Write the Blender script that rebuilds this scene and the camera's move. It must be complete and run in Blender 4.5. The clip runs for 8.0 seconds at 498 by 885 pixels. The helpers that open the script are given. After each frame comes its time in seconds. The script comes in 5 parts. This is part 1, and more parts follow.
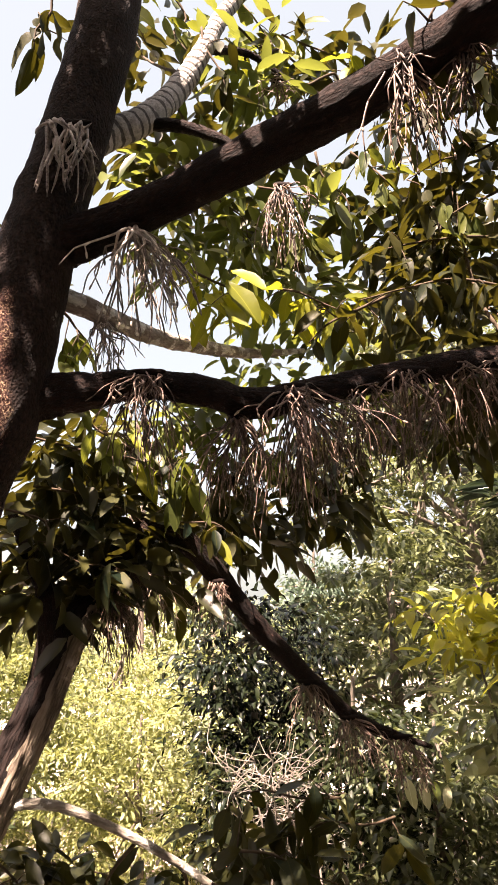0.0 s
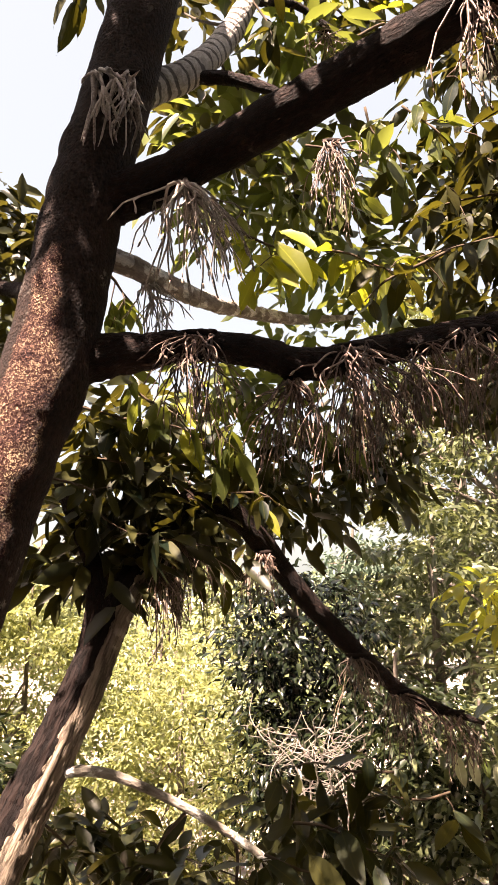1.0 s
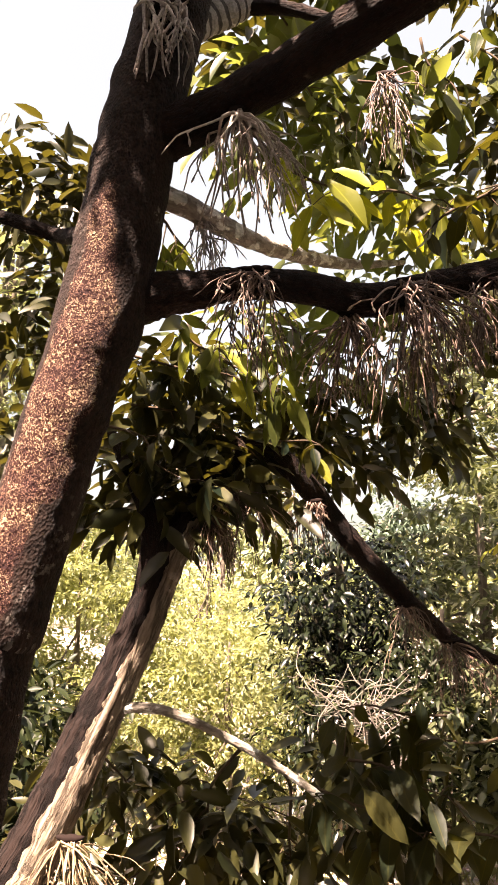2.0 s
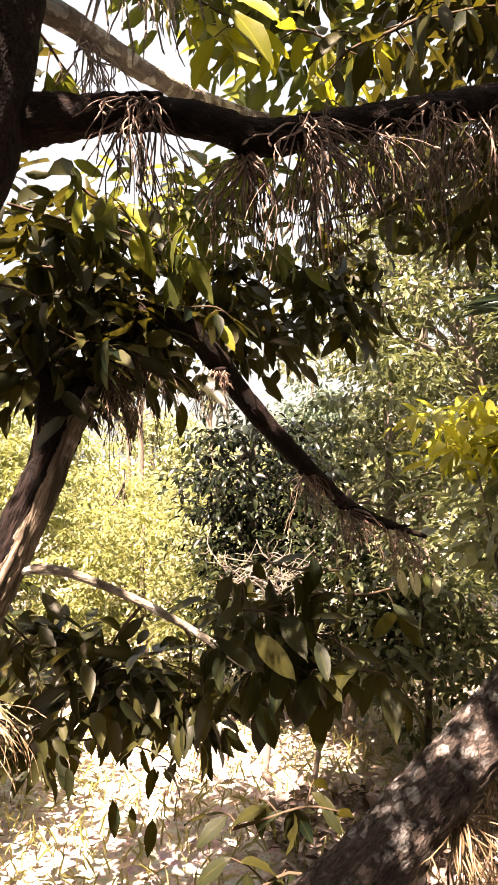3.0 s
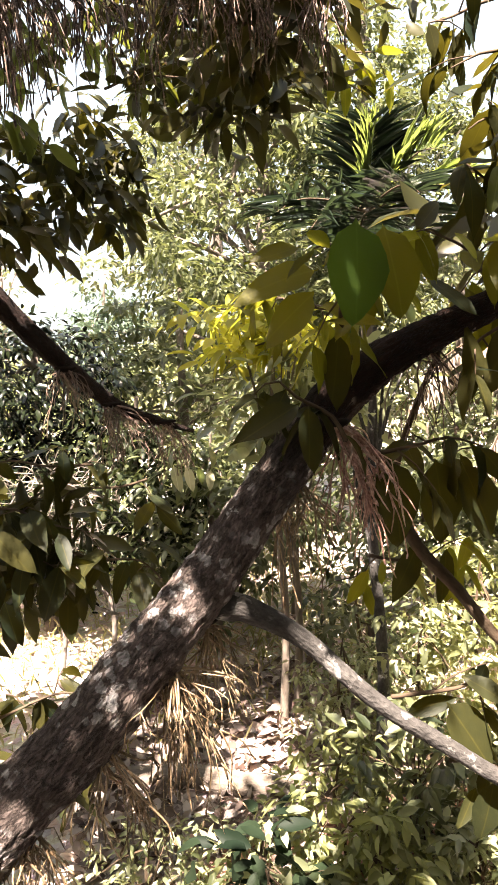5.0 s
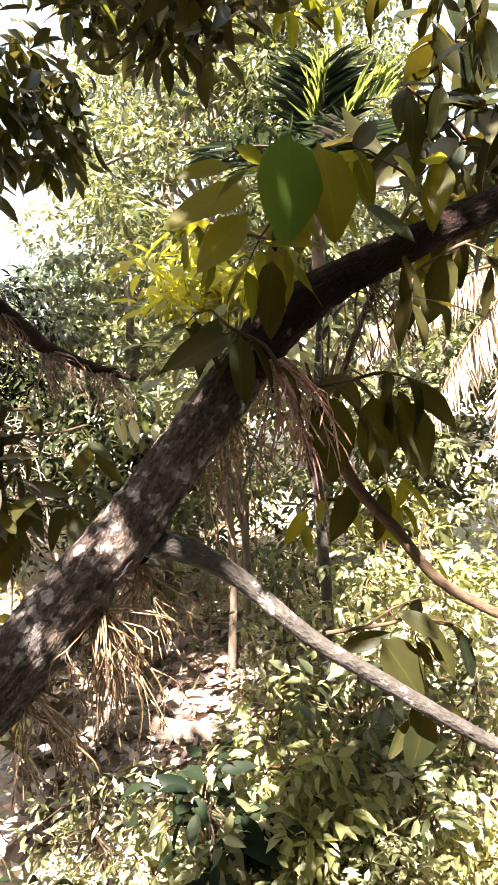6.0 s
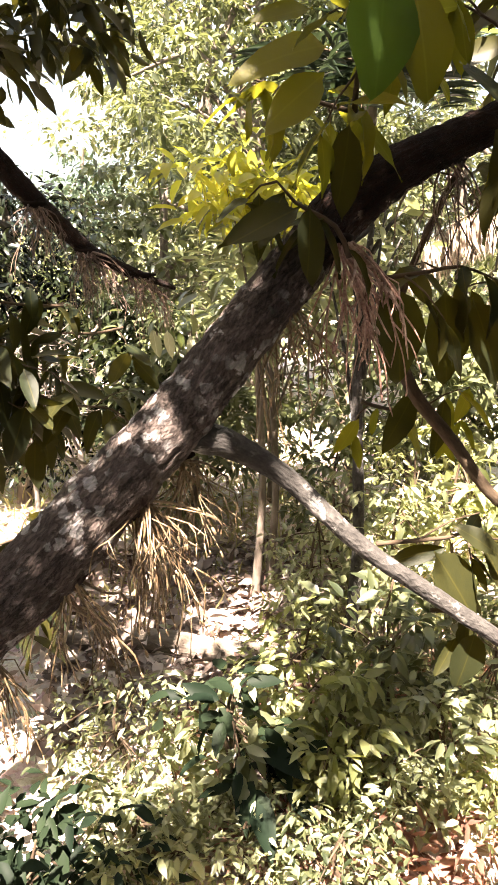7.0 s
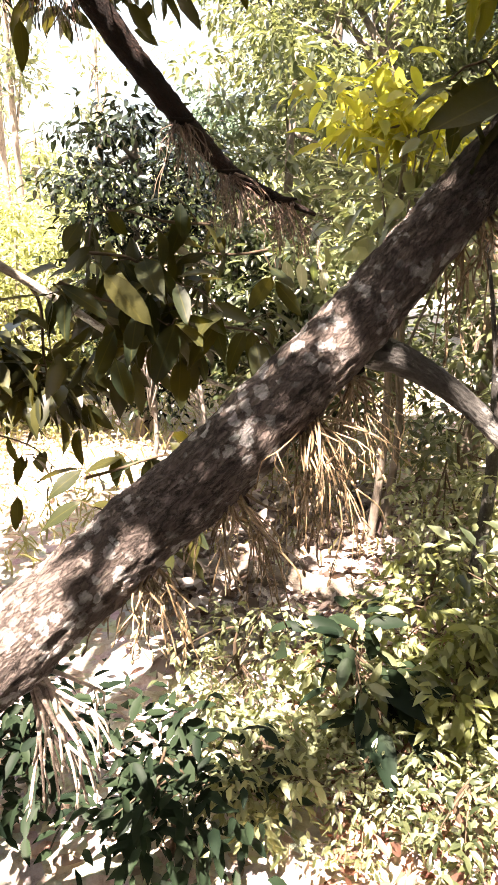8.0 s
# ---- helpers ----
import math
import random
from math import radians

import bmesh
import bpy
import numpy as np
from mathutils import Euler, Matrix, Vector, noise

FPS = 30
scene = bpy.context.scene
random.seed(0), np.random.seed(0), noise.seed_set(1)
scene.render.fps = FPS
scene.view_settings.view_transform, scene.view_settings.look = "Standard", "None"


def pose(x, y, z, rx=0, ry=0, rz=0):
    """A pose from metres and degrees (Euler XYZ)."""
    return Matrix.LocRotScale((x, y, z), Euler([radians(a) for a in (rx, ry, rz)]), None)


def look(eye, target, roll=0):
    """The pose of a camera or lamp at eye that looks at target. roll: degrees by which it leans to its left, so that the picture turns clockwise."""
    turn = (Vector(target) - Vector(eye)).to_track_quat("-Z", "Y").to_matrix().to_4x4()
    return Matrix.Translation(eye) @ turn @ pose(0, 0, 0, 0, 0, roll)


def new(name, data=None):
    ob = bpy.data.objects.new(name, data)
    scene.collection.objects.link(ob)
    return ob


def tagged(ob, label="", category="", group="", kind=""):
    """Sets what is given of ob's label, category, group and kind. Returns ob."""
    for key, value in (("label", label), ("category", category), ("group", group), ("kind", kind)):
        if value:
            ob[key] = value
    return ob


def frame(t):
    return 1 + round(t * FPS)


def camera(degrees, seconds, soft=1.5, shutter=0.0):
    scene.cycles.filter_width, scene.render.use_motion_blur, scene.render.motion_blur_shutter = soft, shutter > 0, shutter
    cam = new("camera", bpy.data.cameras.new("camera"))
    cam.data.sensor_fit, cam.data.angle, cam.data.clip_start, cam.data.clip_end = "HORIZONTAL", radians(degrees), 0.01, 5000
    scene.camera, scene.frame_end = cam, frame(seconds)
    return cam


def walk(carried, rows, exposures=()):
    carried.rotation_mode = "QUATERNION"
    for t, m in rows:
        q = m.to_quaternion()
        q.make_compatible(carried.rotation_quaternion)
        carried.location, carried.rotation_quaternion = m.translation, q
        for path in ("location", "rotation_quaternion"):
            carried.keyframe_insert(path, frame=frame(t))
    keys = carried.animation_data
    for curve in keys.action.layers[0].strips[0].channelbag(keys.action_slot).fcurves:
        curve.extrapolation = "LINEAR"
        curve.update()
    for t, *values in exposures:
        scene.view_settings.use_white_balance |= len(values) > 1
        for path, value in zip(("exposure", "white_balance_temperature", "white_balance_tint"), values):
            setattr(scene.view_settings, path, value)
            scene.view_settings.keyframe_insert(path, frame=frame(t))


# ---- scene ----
cam = camera(40.5, 8.0, soft=0.95)
PATH = [
    (0, (-0.018, -0.035, 2.73), (0.007, 1.903, 3.225), -0.6),
    (0.5, (-0.057, 0.021, 2.699), (-0.082, 1.973, 3.133), 0.0),
    (1, (-0.076, 0.044, 2.7), (-0.152, 1.994, 3.138), -0.1),
    (1.2, (-0.089, 0.048, 2.699), (-0.178, 2.0, 3.124), 0.2),
    (2.3, (-0.122, 0.092, 2.596), (-0.338, 2.066, 2.835), 0.1),
    (2.5, (-0.101, 0.113, 2.575), (-0.238, 2.103, 2.723), 0.2),
    (3, (-0.042, 0.122, 2.509), (-0.011, 2.121, 2.546), 0.1),
    (3.5, (0.027, 0.135, 2.474), (0.207, 2.127, 2.423), -0.8),
    (4, (0.089, 0.136, 2.438), (0.396, 2.108, 2.308), -1.7),
    (4.5, (0.153, 0.132, 2.411), (0.59, 2.075, 2.227), -2.3),
    (5, (0.207, 0.144, 2.396), (0.767, 2.052, 2.185), -1.7),
    (5.2, (0.223, 0.145, 2.389), (0.834, 2.036, 2.162), -1.6),
    (6.3, (0.274, 0.197, 2.287), (0.956, 2.040, 1.915), -0.8),
    (6.5, (0.266, 0.219, 2.266), (0.937, 2.059, 1.858), -0.0),
    (7, (0.231, 0.276, 2.209), (0.833, 2.116, 1.703), 1.3),
    (7.5, (0.170, 0.327, 2.161), (0.632, 2.181, 1.567), 1.9),
    (8, (0.109, 0.356, 2.115), (0.419, 2.220, 1.461), 1.9),
]
walk(cam, [(t, look(eye, target, roll)) for t, eye, target, roll in PATH], exposures=[(0, 2.8, 7700, 29), (2.5, 2.93, 8200, 30), (3.1, 2.96, 8250, 29), (4.5, 3.21, 7250, 22), (5.2, 3.38, 7250, 22), (6.5, 3.59, 7250, 22), (7.2, 3.58, 7350, 22), (8, 3.66, 7250, 22)])

# ---- light: a high tropical sun and the open sky ----
SUN_DIR = Vector((-0.25, -0.38, 0.89)).normalized()
world = bpy.data.worlds.new("world")
scene.world = world
world.use_nodes = True
wn = world.node_tree.nodes
sky = wn.new("ShaderNodeTexSky")
sky.sky_type, sky.sun_disc = "NISHITA", False
sky.sun_elevation = math.asin(SUN_DIR.z)
sky.sun_rotation = math.atan2(SUN_DIR.x, SUN_DIR.y)
sky.air_density, sky.dust_density, sky.ozone_density = 1.0, 4.0, 1.0
wn["Background"].inputs["Strength"].default_value = 0.053
haze = wn.new("ShaderNodeMix")  # thin white haze over the blue
haze.data_type = "RGBA"
haze.inputs[0].default_value = 0.6
haze.inputs[7].default_value = (2.5, 3.2, 3.2, 1)
world.node_tree.links.new(sky.outputs[0], haze.inputs[6])
world.node_tree.links.new(haze.outputs[2], wn["Background"].inputs["Color"])
sun_data = bpy.data.lights.new("sun", "SUN")
sun_data.energy, sun_data.angle, sun_data.color = 5.0, radians(0.53), (1.0, 0.95, 0.86)
sun = new("sun", sun_data)
sun.matrix_world = look(SUN_DIR * 40, (0, 0, 0))


# ---- materials ----
def shader(name):
    m = bpy.data.materials.new(name)
    m.use_nodes = True
    return m, m.node_tree.nodes, m.node_tree.links, m.node_tree.nodes["Principled BSDF"]


def ramp(nodes, links, source, *stops):
    r = nodes.new("ShaderNodeValToRGB")
    while len(r.color_ramp.elements) < len(stops):
        r.color_ramp.elements.new(0.5)
    for e, (at, c) in zip(r.color_ramp.elements, stops):
        e.position, e.color = at, (*c, 1)
    links.new(source, r.inputs[0])
    return r.outputs[0]


def noise_node(nodes, links, vector, scale, detail=5, rough=0.6, kind="ShaderNodeTexNoise"):
    n = nodes.new(kind)
    n.inputs["Scale"].default_value = scale
    if kind == "ShaderNodeTexNoise":
        n.inputs["Detail"].default_value, n.inputs["Roughness"].default_value = detail, rough
    links.new(vector, n.inputs["Vector"])
    return n


def mix_colour(nodes, links, factor, a, b, kind="MIX"):
    n = nodes.new("ShaderNodeMix")
    n.data_type, n.blend_type = "RGBA", kind
    for value, socket in ((factor, n.inputs[0]), (a, n.inputs[6]), (b, n.inputs[7])):
        if isinstance(value, float):
            socket.default_value = value
        elif isinstance(value, tuple):
            socket.default_value = (*value, 1)
        else:
            links.new(value, socket)
    return n.outputs[2]


def bump_chain(nodes, links, bsdf, *layers):
    """Layers of (height socket, strength, distance)."""
    last = None
    for height, strength, distance in layers:
        b = nodes.new("ShaderNodeBump")
        b.inputs["Strength"].default_value, b.inputs["Distance"].default_value = strength, distance
        links.new(height, b.inputs["Height"])
        if last:
            links.new(last, b.inputs["Normal"])
        last = b.outputs[0]
    links.new(last, bsdf.inputs["Normal"])


def bark(name, dark, light, lichen=None, amount=0.0, ridge=60.0, relief=0.006, spots=18.0, crack=0.0, stretch=0.3, bands=0.0, grit=0.18, warped=0.06):
    """Rough bark along the wood: grain, long cracks, bands and pale patches of lichen."""
    m, n, l, bsdf = shader(name)
    attribute = n.new("ShaderNodeAttribute")
    attribute.attribute_name = "grain"
    at = attribute.outputs["Vector"]
    along = n.new("ShaderNodeMapping")
    along.inputs["Scale"].default_value = (1, 1, stretch)
    l.new(at, along.inputs["Vector"])
    along = along.outputs[0]
    grain = noise_node(n, l, along, ridge, 7, 0.72)
    broad = noise_node(n, l, at, 7, 5)
    lumps = noise_node(n, l, along, ridge * 1.7, kind="ShaderNodeTexVoronoi")
    colour = ramp(n, l, grain.outputs[0], (0.52 - grit, dark), (0.52 + grit, light))
    colour = mix_colour(n, l, 0.5, colour, ramp(n, l, broad.outputs[0], (0.35, tuple(c * 0.6 for c in dark)), (0.75, tuple(c * 0.6 for c in light))))
    layers = [(broad.outputs[0], 0.6, 0.03), (grain.outputs[0], 1.0, relief), (lumps.outputs[0], 0.8, relief * 0.8)]
    if crack:
        wobble = n.new("ShaderNodeVectorMath")
        wobble.operation = "MULTIPLY_ADD"
        l.new(noise_node(n, l, along, 45, 5, 0.7).outputs[1], wobble.inputs[0])
        wobble.inputs[1].default_value = (0.045, 0.045, 0.045)
        l.new(along, wobble.inputs[2])
        split = n.new("ShaderNodeTexVoronoi")
        split.feature = "DISTANCE_TO_EDGE"
        split.inputs["Scale"].default_value = crack
        l.new(wobble.outputs[0], split.inputs["Vector"])
        deep = ramp(n, l, split.outputs["Distance"], (0.0, (0.35, 0.35, 0.35)), (0.1, (1, 1, 1)))
        colour = mix_colour(n, l, deep, tuple(c * 0.3 for c in dark), colour)
        layers.append((deep, 1.0, relief * 1.6))
    if bands:
        wave = n.new("ShaderNodeTexWave")
        wave.bands_direction = "Z"
        wave.inputs["Scale"].default_value, wave.inputs["Distortion"].default_value, wave.inputs["Detail"].default_value = bands, 7.0, 4.0
        l.new(at, wave.inputs["Vector"])
        colour = mix_colour(n, l, ramp(n, l, wave.outputs[0], (0.12, (1, 1, 1)), (0.3, (0, 0, 0))), colour, tuple(c * 0.3 for c in dark))
        layers.append((wave.outputs[0], 0.4, 0.006))
    if lichen:
        warp = n.new("ShaderNodeVectorMath")
        warp.operation = "MULTIPLY_ADD"
        l.new(noise_node(n, l, at, 38, 4, 0.7).outputs[1], warp.inputs[0])
        warp.inputs[1].default_value = (warped, warped, warped)
        l.new(at, warp.inputs[2])
        patch = noise_node(n, l, warp.outputs[0], spots, kind="ShaderNodeTexVoronoi")
        near = ramp(n, l, patch.outputs["Distance"], (0.36, (1, 1, 1)), (0.45, (0, 0, 0)))
        picked = ramp(n, l, noise_node(n, l, at, 7, 3).outputs[0], (0.58 - amount, (0, 0, 0)), (0.66 - amount, (1, 1, 1)))
        mask = mix_colour(n, l, 1.0, near, picked, "MULTIPLY")
        colour = mix_colour(n, l, mask, colour, ramp(n, l, grain.outputs[0], (0.35, tuple(c * 0.45 for c in lichen)), (0.65, lichen)))
    l.new(colour, bsdf.inputs["Base Color"])
    bsdf.inputs["Roughness"].default_value = 0.9
    bsdf.inputs["Specular IOR Level"].default_value = 0.25
    bump_chain(n, l, bsdf, *layers)
    return m


def leaf_material(name, dark, light, through_colour, gloss=0.38, passing=0.35, midrib=True, island=False, shine=0.5):
    """A leaf that shines on top and lets light through."""
    m, n, l, bsdf = shader(name)
    at = n.new("ShaderNodeTexCoord").outputs["Object"]
    pick = n.new("ShaderNodeNewGeometry").outputs["Random Per Island"] if island else n.new("ShaderNodeObjectInfo").outputs["Random"]
    colour = ramp(n, l, pick, (0.0, dark), (0.55, tuple((a + b) / 2 for a, b in zip(dark, light))), (1.0, light))
    blotch = noise_node(n, l, at, 3.0 if midrib else 9.0, 5)
    colour = mix_colour(n, l, ramp(n, l, blotch.outputs[0], (0.3, (0.45, 0.45, 0.45)), (0.75, (0, 0, 0))), colour, tuple(c * 0.7 for c in dark))
    if midrib:
        split = n.new("ShaderNodeSeparateXYZ")
        l.new(at, split.inputs[0])
        side = n.new("ShaderNodeMath")
        side.operation = "ABSOLUTE"
        l.new(split.outputs[0], side.inputs[0])
        rib = ramp(n, l, side.outputs[0], (0.004, (0.6, 0.6, 0.6)), (0.013, (0, 0, 0)))
        colour = mix_colour(n, l, rib, colour, tuple(min(1, c * 1.25) for c in light))
        bump_chain(n, l, bsdf, (blotch.outputs[0], 0.08, 0.06))
    l.new(colour, bsdf.inputs["Base Color"])
    bsdf.inputs["Roughness"].default_value = gloss
    bsdf.inputs["Specular IOR Level"].default_value = shine
    glow = n.new("ShaderNodeBsdfTranslucent")
    l.new(mix_colour(n, l, 0.75, colour, through_colour), glow.inputs["Color"])
    both = n.new("ShaderNodeMixShader")
    both.inputs[0].default_value = passing
    l.new(bsdf.outputs[0], both.inputs[1])
    l.new(glow.outputs[0], both.inputs[2])
    l.new(both.outputs[0], n["Material Output"].inputs["Surface"])
    return m


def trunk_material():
    """Dark flecked bark; on the patch painted as sunlit, a granular reddish skin with pale worm-like grains."""
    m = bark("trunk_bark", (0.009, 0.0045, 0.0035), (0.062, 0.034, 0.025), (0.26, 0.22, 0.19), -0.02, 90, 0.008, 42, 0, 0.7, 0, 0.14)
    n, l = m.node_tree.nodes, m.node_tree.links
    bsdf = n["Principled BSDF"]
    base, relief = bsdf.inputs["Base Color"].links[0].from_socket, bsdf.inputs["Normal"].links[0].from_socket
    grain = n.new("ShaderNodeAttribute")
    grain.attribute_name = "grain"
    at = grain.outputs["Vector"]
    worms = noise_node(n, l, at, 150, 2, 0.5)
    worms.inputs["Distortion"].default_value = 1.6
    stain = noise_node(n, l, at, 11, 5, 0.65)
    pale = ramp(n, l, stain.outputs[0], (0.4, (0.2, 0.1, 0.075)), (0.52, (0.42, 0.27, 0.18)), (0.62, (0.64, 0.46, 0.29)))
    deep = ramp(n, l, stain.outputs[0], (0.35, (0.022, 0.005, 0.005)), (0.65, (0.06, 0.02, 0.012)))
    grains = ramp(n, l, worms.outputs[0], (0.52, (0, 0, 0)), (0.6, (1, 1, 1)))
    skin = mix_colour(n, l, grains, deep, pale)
    lit_peel = n.new("ShaderNodeAttribute")
    lit_peel.attribute_name = "lit_peel"
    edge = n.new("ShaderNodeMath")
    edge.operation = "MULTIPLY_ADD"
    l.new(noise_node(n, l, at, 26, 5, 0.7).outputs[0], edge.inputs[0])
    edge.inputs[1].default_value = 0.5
    l.new(lit_peel.outputs["Fac"], edge.inputs[2])
    # this mask paints the trunk's sunlit zone pale, the rest dark
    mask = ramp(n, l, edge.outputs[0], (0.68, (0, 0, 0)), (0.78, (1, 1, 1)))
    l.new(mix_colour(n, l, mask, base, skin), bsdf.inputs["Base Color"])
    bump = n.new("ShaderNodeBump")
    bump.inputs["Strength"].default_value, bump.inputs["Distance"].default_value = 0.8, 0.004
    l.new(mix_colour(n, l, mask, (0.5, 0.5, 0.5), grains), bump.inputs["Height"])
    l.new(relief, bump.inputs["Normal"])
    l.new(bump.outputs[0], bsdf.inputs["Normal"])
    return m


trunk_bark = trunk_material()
# bark colour lowered in place of the shadow on the trunk's left
shaded_split_bark = bark("shaded_split_bark", (0.007, 0.0035, 0.003), (0.036, 0.02, 0.015), (0.2, 0.15, 0.12), -0.1, 60, 0.010, 12, 22, 0.16)
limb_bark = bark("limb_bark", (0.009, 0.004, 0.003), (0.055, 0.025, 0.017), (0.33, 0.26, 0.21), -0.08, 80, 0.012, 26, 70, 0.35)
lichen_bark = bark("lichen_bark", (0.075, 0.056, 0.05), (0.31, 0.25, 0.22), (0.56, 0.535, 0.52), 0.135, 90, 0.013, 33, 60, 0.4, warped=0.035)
# white blotches stand in for sun on the top of a limb
sun_blotched_bark = bark("sun_blotched_bark", (0.16, 0.13, 0.1), (0.52, 0.47, 0.39), (0.88, 0.87, 0.8), 0.5, 60, 0.005, 14, 0, 0.4)
# pale bark and lichen, whitened further where sunlight is missing
sun_pale_bark = bark("sun_pale_bark", (0.14, 0.105, 0.085), (0.6, 0.53, 0.46), (0.84, 0.81, 0.75), 0.26, 60, 0.006, 15, 0, 0.4)
grey_bark = bark("grey_bark", (0.026, 0.024, 0.022), (0.105, 0.098, 0.09), (0.34, 0.33, 0.31), 0.06, 80, 0.004, 24, 0, 0.5)
ringed_bark = bark("ringed_bark", (0.3, 0.26, 0.23), (0.68, 0.63, 0.58), None, 0, 70, 0.005, 16, 0, 0.5, 6.0)
far_bark = bark("far_bark", (0.1, 0.08, 0.065), (0.3, 0.25, 0.2), None, 0, 20, 0.01)
bare_bark = bark("bare_bark", (0.16, 0.115, 0.08), (0.48, 0.39, 0.295), (0.62, 0.52, 0.42), 0.0, 70, 0.006, 14, 26, 0.14)
twig_bark = bark("twig_bark", (0.05, 0.036, 0.024), (0.16, 0.11, 0.07), None, 0, 120, 0.001)
dry_bark = bark("dry_bark", (0.15, 0.125, 0.105), (0.38, 0.33, 0.285), None, 0, 60, 0.002)


def stalk_material(name, a, b, c):
    m, n, l, bsdf = shader(name)
    pick = n.new("ShaderNodeObjectInfo").outputs["Random"]
    at = n.new("ShaderNodeTexCoord").outputs["Object"]
    speck = noise_node(n, l, at, 150, 3)
    colour = ramp(n, l, pick, (0.0, a), (0.5, b), (1.0, c))
    colour = mix_colour(n, l, 0.35, colour, ramp(n, l, speck.outputs[0], (0.35, tuple(v * 0.4 for v in a)), (0.65, c)))
    l.new(colour, bsdf.inputs["Base Color"])
    bsdf.inputs["Roughness"].default_value = 0.6
    bump_chain(n, l, bsdf, (speck.outputs[0], 0.4, 0.002))
    return m


stalk_brown = stalk_material("stalk_brown", (0.024, 0.01, 0.008), (0.085, 0.04, 0.028), (0.34, 0.235, 0.18))
stalk_pale = stalk_material("stalk_pale", (0.13, 0.088, 0.07), (0.34, 0.265, 0.215), (0.62, 0.54, 0.47))
stalk_red = stalk_material("stalk_red", (0.17, 0.055, 0.04), (0.42, 0.22, 0.16), (0.66, 0.48, 0.39))
stalk_tan = stalk_material("stalk_tan", (0.1, 0.058, 0.026), (0.22, 0.14, 0.07), (0.42, 0.32, 0.2))
bud_skin = stalk_material("bud_skin", (0.05, 0.026, 0.018), (0.13, 0.08, 0.055), (0.34, 0.26, 0.19))

# durian leaf darkened in colour for shade
dark = leaf_material("shaded_durian_leaf", (0.006, 0.014, 0.009), (0.04, 0.036, 0.009), (0.2, 0.17, 0.016), 0.5, 0.2, shine=0.12)
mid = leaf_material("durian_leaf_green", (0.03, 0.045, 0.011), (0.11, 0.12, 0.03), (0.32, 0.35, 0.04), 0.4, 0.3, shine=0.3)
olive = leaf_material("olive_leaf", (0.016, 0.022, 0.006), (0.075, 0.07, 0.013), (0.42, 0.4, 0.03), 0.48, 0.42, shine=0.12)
# the same leaf yellowed in colour to look backlit
lit = leaf_material("backlit_durian_leaf", (0.09, 0.105, 0.012), (0.25, 0.25, 0.03), (0.5, 0.5, 0.03), 0.45, 0.42, shine=0.2)
broad = leaf_material("broad_leaf", (0.018, 0.042, 0.009), (0.045, 0.08, 0.017), (0.18, 0.32, 0.035), 0.45, 0.44, shine=0.16)
pale_under = leaf_material("pale_leaf_underside", (0.34, 0.34, 0.22), (0.6, 0.58, 0.42), (0.5, 0.5, 0.2), 0.5, 0.3, shine=0.3)
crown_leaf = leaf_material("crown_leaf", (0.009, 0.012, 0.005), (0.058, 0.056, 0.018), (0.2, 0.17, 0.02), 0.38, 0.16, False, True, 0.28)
# lighter copy of the crown leaf with sunlight put into its colour
crown_lit = leaf_material("crown_leaf_lit", (0.035, 0.05, 0.012), (0.12, 0.14, 0.04), (0.34, 0.38, 0.06), 0.36, 0.28, False, True, 0.3)
forest_leaf = leaf_material("forest_leaf", (0.011, 0.019, 0.009), (0.19, 0.21, 0.1), (0.27, 0.31, 0.09), 0.34, 0.22, False, True)
# shade is put into this leaf's colour
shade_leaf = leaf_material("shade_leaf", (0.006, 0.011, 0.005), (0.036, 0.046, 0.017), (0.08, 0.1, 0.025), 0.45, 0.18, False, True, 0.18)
# blue-green leaf darkened so that its colour carries the shade
teal_shade_leaf = leaf_material("teal_shade_leaf", (0.006, 0.012, 0.007), (0.02, 0.032, 0.016), (0.03, 0.055, 0.025), 0.55, 0.15, False, True, 0.08)
# near-black leaf colour stands in for the shade of the hollow
hollow_shade_leaf = leaf_material("hollow_shade_leaf", (0.004, 0.008, 0.004), (0.022, 0.03, 0.012), (0.04, 0.05, 0.015), 0.24, 0.1, False, True, 0.6)
bush_leaf = leaf_material("bush_leaf", (0.018, 0.03, 0.01), (0.42, 0.44, 0.19), (0.5, 0.52, 0.15), 0.45, 0.4, False, True)
shrub_leaf = leaf_material("shrub_leaf", (0.012, 0.022, 0.008), (0.4, 0.43, 0.25), (0.48, 0.5, 0.18), 0.28, 0.34, False, True, 0.65)
yellow_leaf = leaf_material("yellow_leaf", (0.2, 0.21, 0.025), (0.58, 0.53, 0.09), (0.72, 0.68, 0.07), 0.42, 0.5, False, True)
palm_leaf = leaf_material("palm_leaf", (0.008, 0.016, 0.011), (0.025, 0.038, 0.022), (0.045, 0.07, 0.025), 0.3, 0.25, False, True)
palm_light = leaf_material("palm_leaf_light", (0.05, 0.085, 0.03), (0.15, 0.19, 0.07), (0.32, 0.4, 0.08), 0.35, 0.4, False, True)
dead_frond = leaf_material("dead_frond", (0.4, 0.32, 0.24), (0.72, 0.62, 0.52), (0.5, 0.4, 0.25), 0.7, 0.25, False, True)
litter_leaf = leaf_material("litter_leaf", (0.28, 0.19, 0.145), (0.82, 0.75, 0.68), (0.3, 0.2, 0.12), 0.6, 0.15, False, True)
brown_litter = leaf_material("brown_litter", (0.06, 0.03, 0.022), (0.56, 0.47, 0.41), (0.2, 0.1, 0.05), 0.6, 0.15, False, True)
# distance haze is put into the colours of the next two leaves
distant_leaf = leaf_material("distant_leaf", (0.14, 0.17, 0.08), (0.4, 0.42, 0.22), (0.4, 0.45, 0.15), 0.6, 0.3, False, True)
